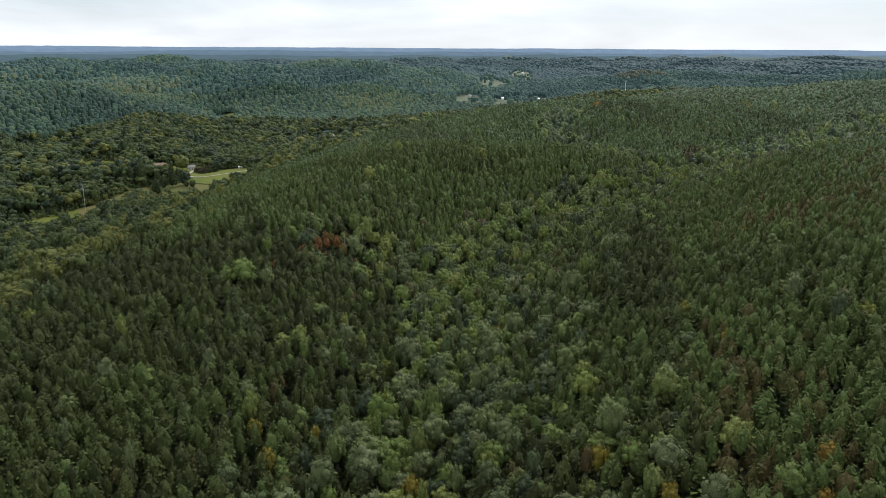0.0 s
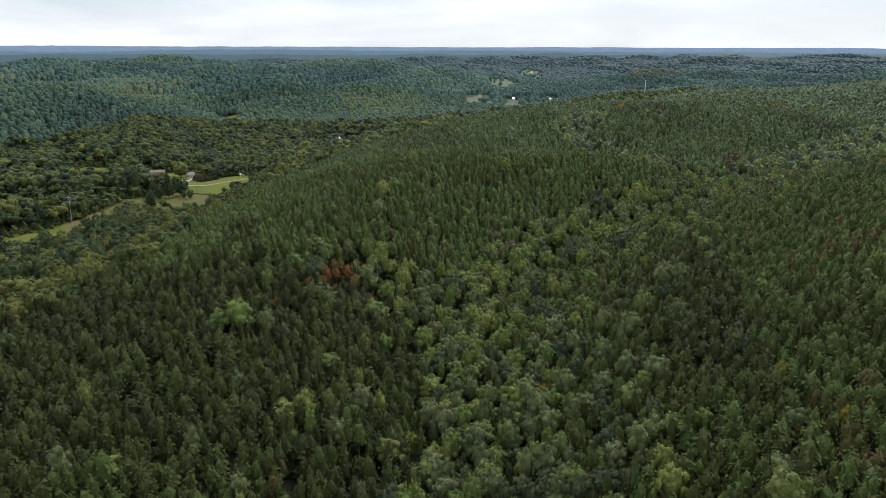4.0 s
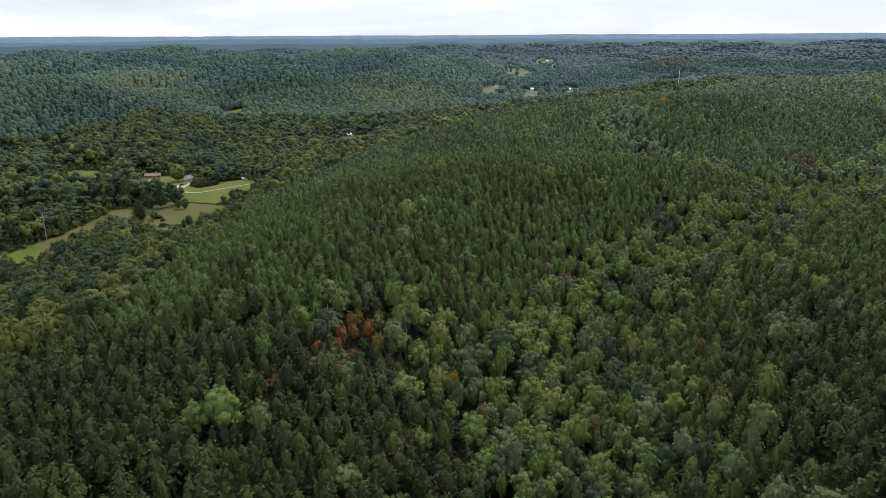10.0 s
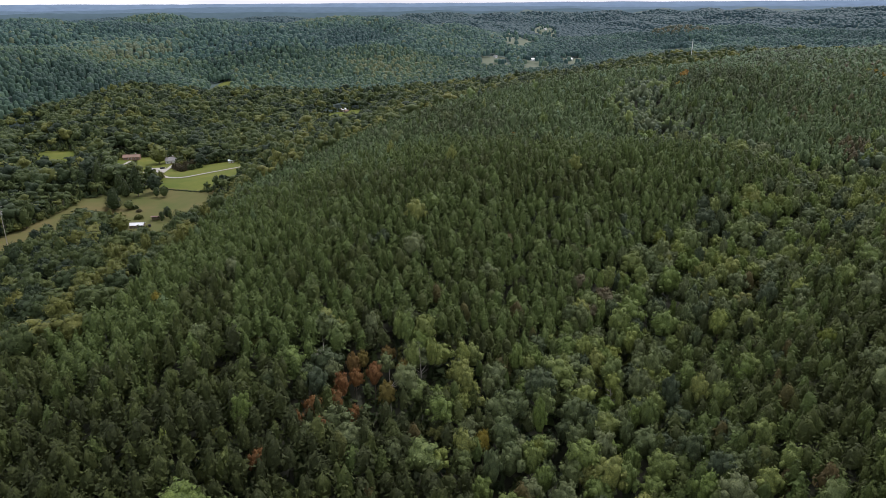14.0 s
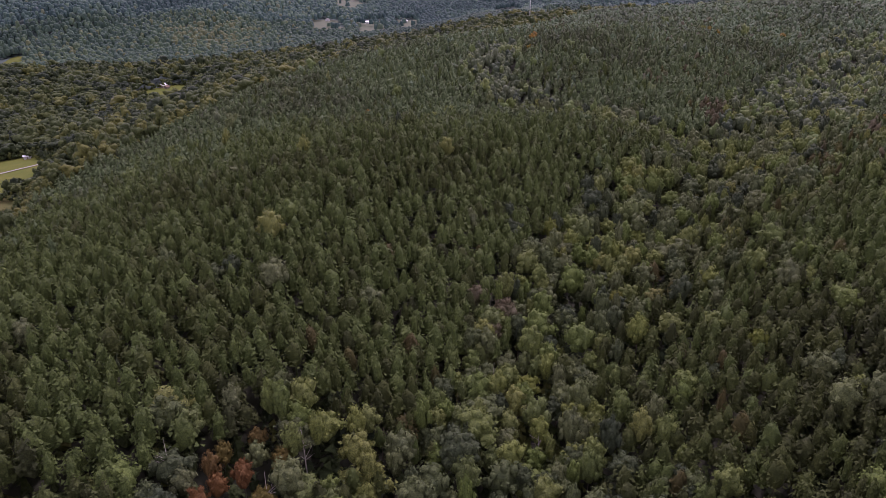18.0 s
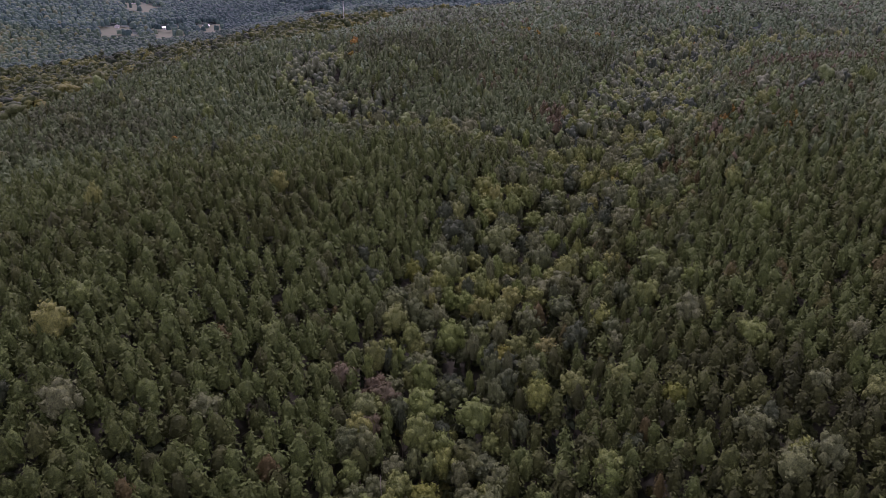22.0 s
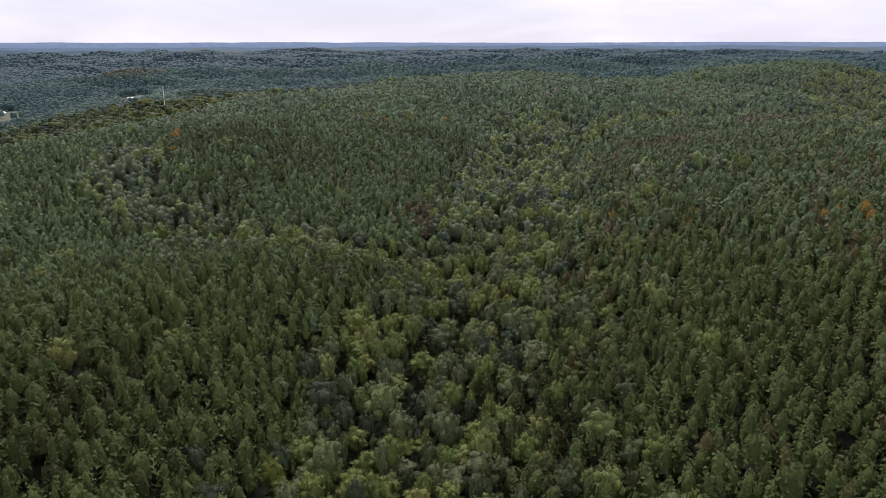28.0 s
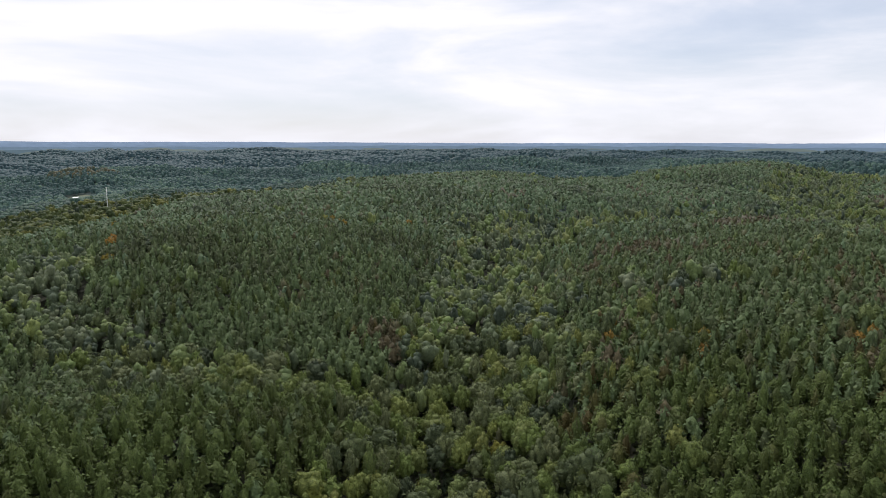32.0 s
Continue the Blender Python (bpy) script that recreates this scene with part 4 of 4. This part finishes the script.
def base_at(name, x, y, turn, label, category, lift=0.3, group=""):
    ob = new(name)
    ob.matrix_basis = pose(x, y, float(ground_z(x, y)) + lift, 0, 0, turn)
    return tagged(ob, label, category, group)


m_yard_one = foliage("yard_leaves", VALLEY, "object", 2.6)
m_cedar = foliage("cedar_foliage", [(0.0, (0.030, 0.045, 0.016)), (1.0, (0.042, 0.058, 0.020))], "object", 2.4)
m_siding = plain("pale_siding", (0.55, 0.54, 0.50), (0.64, 0.63, 0.59), 1.5, 0.7)
m_brick = plain("brown_brick", (0.22, 0.13, 0.09), (0.30, 0.19, 0.13), 2.5, 0.85, 0, 0.2)
m_shingle = plain("grey_shingles", (0.26, 0.25, 0.24), (0.36, 0.34, 0.32), 1.2, 0.9, 0, 0.3)
m_brownroof = plain("brown_shingles", (0.22, 0.14, 0.10), (0.30, 0.20, 0.15), 1.2, 0.9, 0, 0.3)
m_tin = plain("white_sheet_metal", (0.68, 0.69, 0.70), (0.78, 0.79, 0.80), 0.8, 0.45, 0.2)
m_rusttin = plain("rusty_sheet_metal", (0.20, 0.10, 0.08), (0.34, 0.22, 0.20), 0.9, 0.6, 0.3)
m_plank = plain("weathered_planks", (0.20, 0.16, 0.12), (0.30, 0.25, 0.20), 2.0, 0.9, 0, 0.3)
m_pole = plain("pole_timber", (0.30, 0.27, 0.23), (0.42, 0.39, 0.35), 2.0, 0.85)
m_steel = plain("galvanised_steel", (0.40, 0.41, 0.42), (0.50, 0.51, 0.52), 4.0, 0.45, 0.7)
m_pane = plain("dark_window_glass", (0.03, 0.035, 0.04), (0.05, 0.055, 0.06), 1.0, 0.08)
m_white = plain("white_trim", (0.72, 0.72, 0.70), (0.78, 0.78, 0.76), 2.0, 0.6)
m_darkpaint = plain("dark_car_paint", (0.02, 0.022, 0.026), (0.03, 0.032, 0.036), 1.0, 0.25, 0.3)
m_silver = plain("silver_car_paint", (0.50, 0.51, 0.53), (0.58, 0.59, 0.60), 1.0, 0.3, 0.4)
m_rubber = plain("black_rubber", (0.015, 0.015, 0.015), (0.025, 0.025, 0.025), 6.0, 0.9)


def gable_house(name, x, y, turn, long, deep, wall_h, rise, m_wall, m_roof, label, category="house", chimney=False, windows=3, ribs=0):
    """A house with a pitched roof along its length: wall, two roof slopes, door, windows and chimney."""
    h = base_at(name, x, y, turn, label, category)
    half, d = long / 2, deep / 2
    part("wall", prism_bm([(-d, -1.0), (d, -1.0), (d, wall_h), (0, wall_h + rise), (-d, wall_h)], -half, half), m_wall, h)
    over, thick = 0.5, 0.18
    for s in (-1, 1):
        slope = rise / d
        y0, y1 = 0.0, s * (d + over)
        z0, z1 = wall_h + rise + 0.02, wall_h + rise - slope * (d + over) + 0.02
        roof = part("roof", prism_bm([(y0, z0), (y1, z1), (y1, z1 + thick), (y0, z0 + thick)], -half - over, half + over), m_roof, h)
        for k in range(ribs):
            rx = -half - over + (long + 2 * over) * (k + 0.5) / ribs
            part("roof_rib", prism_bm([(y0, z0 + thick), (y1, z1 + thick), (y1, z1 + thick + 0.05), (y0, z0 + thick + 0.05)], rx - 0.03, rx + 0.03), m_roof, roof)
    part("ridge_cap", box_bm(-half - over, half + over, -0.2, 0.2, wall_h + rise + thick - 0.02, wall_h + rise + thick + 0.08), m_roof, h)
    for s in (-1, 1):
        for k in range(windows):
            cx = -half + long * (k + 0.5) / windows
            if s < 0 and k == windows // 2:
                door = part("door", box_bm(cx - 0.5, cx + 0.5, s * d - 0.05, s * d + 0.05, 0.0, 2.05), m_plank, h, "wooden front door")
                part("door_frame", box_bm(cx - 0.6, cx + 0.6, s * d - 0.03, s * d + 0.03, 0.0, 2.15), m_white, door)
                continue
            win = part("window", box_bm(cx - 0.65, cx + 0.65, s * d - 0.05, s * d + 0.05, 0.9, 2.1), m_white, h, "white framed window")
            part("pane", box_bm(cx - 0.55, cx + 0.55, s * d - 0.06, s * d + 0.06, 1.0, 2.0), m_pane, win)
    if chimney:
        ch = part("chimney", box_bm(half * 0.5 - 0.4, half * 0.5 + 0.4, -0.4, 0.4, wall_h, wall_h + rise + 1.1), m_brick, h, "brick chimney")
        part("chimney_cap", box_bm(half * 0.5 - 0.5, half * 0.5 + 0.5, -0.5, 0.5, wall_h + rise + 1.1, wall_h + rise + 1.25), m_white, ch)
    return h


def open_shed(name, x, y, turn, long, deep, low, high, m_roof, label, posts, ribs):
    """A shed with a single sloping metal roof on posts, boarded at the back."""
    h = base_at(name, x, y, turn, label, "shed")
    half, d = long / 2, deep / 2
    roof = part("roof", prism_bm([(-d - 0.4, high), (d + 0.4, low), (d + 0.4, low + 0.1), (-d - 0.4, high + 0.1)], -half - 0.4, half + 0.4), m_roof, h)
    for k in range(ribs):
        rx = -half - 0.4 + (long + 0.8) * (k + 0.5) / ribs
        part("roof_rib", prism_bm([(-d - 0.4, high + 0.1), (d + 0.4, low + 0.1), (d + 0.4, low + 0.15), (-d - 0.4, high + 0.15)], rx - 0.04, rx + 0.04), m_roof, roof)
    for k in range(posts):
        cx = -half + long * k / (posts - 1)
        for yy, top in ((-d, high), (d, low)):
            part("post", box_bm(cx - 0.09, cx + 0.09, yy - 0.09, yy + 0.09, -1.0, top), m_plank, h)
    for k in range(int(long / 0.32)):
        cx = -half + 0.16 + 0.32 * k
        part("board", box_bm(cx - 0.15, cx + 0.15, d + 0.09, d + 0.13, -0.8, low - 0.02), m_plank, h)
    return h


gable_house("house", -295, 826, 28, 9.5, 7.5, 3.2, 2.4, m_siding, m_shingle, "pale house with a grey shingled gable roof", chimney=True)
gable_house("house", -340, 846, 12, 15, 7.5, 2.8, 1.8, m_brick, m_brownroof, "low brown brick house with a brown roof", chimney=True, windows=5)
gable_house("outbuilding", -230, 800, 20, 5, 3.2, 2.2, 0.7, m_siding, m_tin, "small white outbuilding with a metal roof beside the drive", "outbuilding", windows=1, ribs=6)
gable_house("barn", -231, 602, 8, 8.0, 5.5, 2.0, 0.8, m_plank, m_tin, "low barn with a white sheet metal roof at the field edge", "barn", windows=1, ribs=12)
open_shed("shed", -225, 617, 15, 5.5, 4.5, 2.2, 3.2, m_rusttin, "open timber shed with a rusty metal roof", 3, 7)
gable_house("cabin", -184, 1170, 60, 9, 6, 2.8, 1.6, m_plank, m_tin, "wooden cabin with a white metal roof among the trees", "cabin", windows=3, ribs=9)
gable_house("outbuilding", -178, 1160, 50, 5, 4, 2.4, 1.0, m_plank, m_brownroof, "brown outbuilding beside the cabin", "outbuilding", windows=1)
gable_house("long_barn", 512, 2000, 10, 13, 7, 3.0, 1.2, m_siding, m_tin, "long white metal barn in the far valley", "barn", windows=5, ribs=14)
for k, (bx, by, bt, bl) in enumerate(((160, 1905, 10, 13), (70, 1880, 70, 12), (255, 1960, 30, 14), (165, 2560, 20, 16), (345, 3150, 60, 18))):
    gable_house("farmhouse", bx, by, bt, bl, 8, 3.2, 2.2, m_white, m_shingle if k % 2 else m_tin, "white farmhouse in the valley fields", windows=3)

# a black tank by the barn
tank = base_at("water_tank", -222.5, 600, 0, "black plastic water tank beside the barn", "tank")
part("shell", rod_bm((0, 0, -0.2), (0, 0, 1.7), 1.1, 1.05, 20), m_rubber, tank)
part("lid", rod_bm((0, 0, 1.7), (0, 0, 1.95), 0.9, 0.3, 20), m_rubber, tank)


def parked_car(x, y, turn, paint, label):
    c = base_at("car", x, y, turn, label, "car", 0.45, "cars in the yard")
    part("body", prism_bm([(-2.3, 0.35), (2.3, 0.35), (2.35, 0.8), (2.2, 1.0), (1.1, 1.08), (0.5, 1.68), (-1.9, 1.72), (-2.3, 1.05)], -0.92, 0.92), paint, c)
    part("windscreen", prism_bm([(1.02, 1.1), (0.5, 1.6), (0.47, 1.6), (0.98, 1.1)], -0.8, 0.8), m_pane, c)
    for s in (-1, 1):
        part("side_window", prism_bm([(0.85, 1.1), (0.45, 1.58), (-1.8, 1.62), (-2.1, 1.1)], s * 0.93 - 0.01, s * 0.93 + 0.01), m_pane, c)
        for wy in (-1.45, 1.45):
            wheel = part("wheel", rod_bm((s * 0.72, wy, 0.33), (s * 0.95, wy, 0.33), 0.33, 0.33, 16), m_rubber, c)
            part("rim", rod_bm((s * 0.9, wy, 0.33), (s * 0.965, wy, 0.33), 0.2, 0.2, 12), m_steel, wheel)


parked_car(-292, 780, 30, m_darkpaint, "dark car parked in the gravel yard")
parked_car(-297, 786, 50, m_silver, "silver car parked in the gravel yard")
parked_car(-288, 789, -20, m_darkpaint, "dark car parked beside the house")


def utility_pole(x, y, tall, turn, label, can, thick=0.24, stuff=m_pole):
    p = base_at("utility_pole", x, y, turn, label, "utility pole", -0.5)
    part("shaft", rod_bm((0, 0, -1), (0, 0, tall), thick, thick * 0.6, 12), stuff, p)
    for z in (tall - 0.7, tall - 3.6):
        arm = part("crossarm", box_bm(-1.5, 1.5, 0.13, 0.27, z - 0.08, z + 0.08), m_pole, p)
        for k in (-1.35, -0.7, 0.7, 1.35):
            part("insulator", rod_bm((k, 0.2, z + 0.08), (k, 0.2, z + 0.36), 0.07, 0.05, 8), m_white, arm)
        for s in (-1, 1):
            part("brace", rod_bm((s * 0.9, 0.2, z - 0.06), (0, 0.16, z - 0.85), 0.025, 0.025, 6), m_steel, arm)
    if can:
        part("transformer", rod_bm((0.5, 0, tall - 5.6), (0.5, 0, tall - 4.5), 0.28, 0.28, 14), m_steel, p)


utility_pole(-294.5, 570, 24.5, 40, "tall weathered timber utility pole in the pasture", True)
utility_pole(309, 1224, 38.0, 20, "tall pale steel power pole above the trees", False, 0.5, m_white)


def strip(name, line, width, lift, material, label, category):
    """A lane laid on the ground along a line."""
    pts = []
    for (ax, ay), (bx, by) in zip(line[:-1], line[1:]):
        n = max(2, int(math.hypot(bx - ax, by - ay) / 3))
        pts += [(ax + (bx - ax) * k / n, ay + (by - ay) * k / n) for k in range(n)]
    pts.append(line[-1])
    p = np.array(pts)
    for _ in range(4):
        p[1:-1] = (p[:-2] + 2 * p[1:-1] + p[2:]) / 4
    d = np.gradient(p, axis=0)
    d /= np.linalg.norm(d, axis=1)[:, None]
    nrm = np.stack([-d[:, 1], d[:, 0]], -1) * width / 2
    rows = []
    for k in (-1, -0.4, 0.4, 1):
        q = p + nrm * k
        rows.append(np.c_[q, ground_z(q[:, 0], q[:, 1]) + lift])
    n = len(p)
    v = np.vstack(rows)
    f = [(r * n + i, r * n + i + 1, (r + 1) * n + i + 1, (r + 1) * n + i) for r in range(3) for i in range(n - 1)]
    return tagged(new(name, make_mesh(name, v, f, material, smooth=True)), label, category, kind="structure")


strip("driveway", [(-205, 764), (-222, 757), (-239, 747), (-252, 736), (-266, 741), (-278, 758), (-281, 777), (-285, 800), (-288, 818)], 3.4, 0.75, m_gravel, "pale gravel driveway curving through the meadow", "driveway")
strip("driveway", [(-279, 764), (-295, 772), (-320, 779), (-333, 800), (-337, 836)], 3.2, 0.7, m_gravel, "pale gravel track to the brick house", "driveway")
strip("yard", [(-284, 770), (-289, 782), (-294, 796)], 11, 0.6, m_gravel, "bare gravel yard with parked cars", "yard")

# single trees and shrubs round the houses
YARD = [(-238, 594, 0.6, 0.62), (-243, 603, 0.75, 0.7), (-219, 621, 0.6, 0.55), (-246, 590, 0.8, 0.6), (-252, 612, 0.6, 0.42), (-258, 622, 0.6, 0.4), (-304, 822, 2.4, 1.2), (-310, 708, 2.3, 1.65), (-242.6, 677, 0.9, 0.58), (-248.7, 678, 0.72, 0.53), (-256, 796, 1.5, 0.76), (-255, 646, 0.95, 0.48), (-219, 612, 0.45, 0.5), (-215, 616, 0.4, 0.45), (-255, 691, 1.6, 0.98), (-318, 742, 1.5, 1.15), (-322, 722, 2.1, 1.5), (-335, 734, 2.4, 1.4), (-345, 762, 1.3, 1.0), (-322, 792, 0.5, 0.3), (-300, 600, 0.9, 0.9), (-306, 615, 1.0, 1.0), (-280, 590, 0.5, 0.45), (-268, 507, 1.0, 0.9), (-262, 518, 1.1, 0.95), (-260, 528, 1.0, 1.0), (-256, 536, 1.1, 1.0), (-251, 543, 1.0, 1.0), (-250, 551, 1.1, 1.05), (-249, 559, 1.0, 1.0), (-248, 567, 1.1, 1.0), (-243, 573, 1.0, 1.0), (-238, 566, 0.9, 0.9), (-246, 548, 1.1, 1.1), (-240, 557, 1.0, 1.0), (-258, 591, 3.04, 1.0), (-264, 585, 1.78, 0.94), (-281, 588, 1.27, 0.38), (-233, 584, 1.64, 0.89), (-236, 558, 2.31, 0.89), (-251, 598, 1.62, 0.77)]
LOW_OAKS = [tree_kind("hardwood_tree", wood_crown(240 + s, 16, 200, 0.7, 8, 2.6), trunk_shape(14, 0.26, 240 + s, 4), m_yard_one, m_bark) for s in range(5)]
CEDARS = [tree_kind("cedar_tree", pine_crown(260 + s, 220, 8, 0.7, 1.2, 2.9, 3), trunk_shape(12, 0.2, 260 + s, 2), m_cedar, m_bark) for s in range(3)]
CEDAR = [(-263, 680, 2.1, 1.75), (-273, 680.5, 1.5, 0.95), (-265.4, 646, 1.9, 1.1), (-270, 655, 1.5, 0.95), (-288.6, 702, 2.2, 1.3), (-298, 694, 2.3, 1.75), (-307, 688, 2.1, 1.5), (-281, 690, 1.6, 1.2), (-250, 818, 1.7, 0.85)]
for k, (x, y, s, h) in enumerate(CEDAR):
    plant(CEDARS[k % 3], x, y, s, h, rng.rand() * 6.28, "tall dark evergreen standing by the dry field", "cedar tree", "evergreens by the field")
for k, (x, y, s, h) in enumerate(YARD):
    plant(LOW_OAKS[k % 5], x, y, s, h, rng.rand() * 6.28, "broad green tree standing in the meadow by the houses", "tree", "trees round the homestead")


def shrub_crown(seed):
    r = np.random.RandomState(seed)
    pieces = [core([(-0.2, 1.6), (1.0, 1.9), (2.3, 0)], 7, r, 0.15)]
    for k in range(46):
        h = 1 - (k + 0.5) / 46
        t = k * 2.39996
        q = 2.0 * math.sqrt(1 - h * h * 0.9)
        v, f = spray(r, np.array([np.cos(t) * (1.2 - h), np.sin(t) * (1.2 - h), 0.4 + h]), 0.75 + 0.3 * r.rand(), 5, 0.45, 0.1)
        pieces.append((v + (q * np.cos(t), q * np.sin(t), 0.25 + 2.1 * h), f))
    return joined(pieces)


BERRY = [(0.0, (0.085, 0.075, 0.045)), (0.5, (0.11, 0.10, 0.05)), (1.0, (0.10, 0.085, 0.06))]
m_shrub = foliage("mixed_shrub_leaves", BERRY, "object", 2.6)
SHRUBS = [tree_kind("shrub", shrub_crown(400 + s), trunk_shape(1.6, 0.08, 400 + s, 3), m_yard_one if s == 0 else m_shrub, m_bark) for s in range(3)]
BUSHES = [(-239, 623, 1.45, 1.3), (-263, 771, 1.6, 1.9), (-268, 776, 1.6, 2.2), (-258, 777, 1.7, 2.0), (-272, 783, 1.8, 2.3), (-263, 784, 1.9, 2.5), (-254, 784, 1.5, 2.0), (-277, 790, 1.6, 2.0), (-268, 792, 1.7, 2.4), (-274, 800, 1.6, 2.2), (-265, 801, 1.6, 2.4), (-246, 640, 1.0, 0.9), (-252, 648, 1.2, 1.1), (-228, 806, 0.8, 0.8), (-236, 812, 1.2, 1.2), (-320, 850, 1.2, 1.2), (-333, 836, 0.9, 0.8)]
for k, (x, y, s, h) in enumerate(BUSHES):
    plant(SHRUBS[k % 3], x, y, s, h, rng.rand() * 6.28, "rounded green shrub in the meadow by the houses", "shrub", "shrubs round the homestead")

# a rough unmown bank between the green and the dry field
bank_x = np.linspace(-262, -212, 60) + rng.randn(60) * 0.5
bank_y = 704 - (bank_x + 262) * 0.42 + rng.randn(60) * 0.6
scatter("grass_bank", "dark unmown grass bank between two fields", "grass bank", [shrub_crown(420)], bank_x, bank_y, np.full(60, 0.42), np.full(60, 0.35), np.full(60, 0.2), m_valley, rng)

# grey dead trees
DEAD = [(11, 395), (16, 370), (17, 374), (-50, 350), (-42, 363), (-166, 376), (-69, 357)]


def snag_mesh(seed):
    v, f, _ = trunk_shape(15, 0.2, seed, 9)
    return make_mesh("trunk", v, f, m_deadwood, smooth=True)


SNAGS = [snag_mesh(500 + s) for s in range(3)]
for k, (x, y) in enumerate(DEAD):
    plant((None, SNAGS[k % 3], "dead_tree"), x, y, 1.0, 0.95 + 0.2 * rng.rand(), rng.rand() * 6.28, "bare grey dead tree standing above the creek woods", "dead tree", "dead trees")
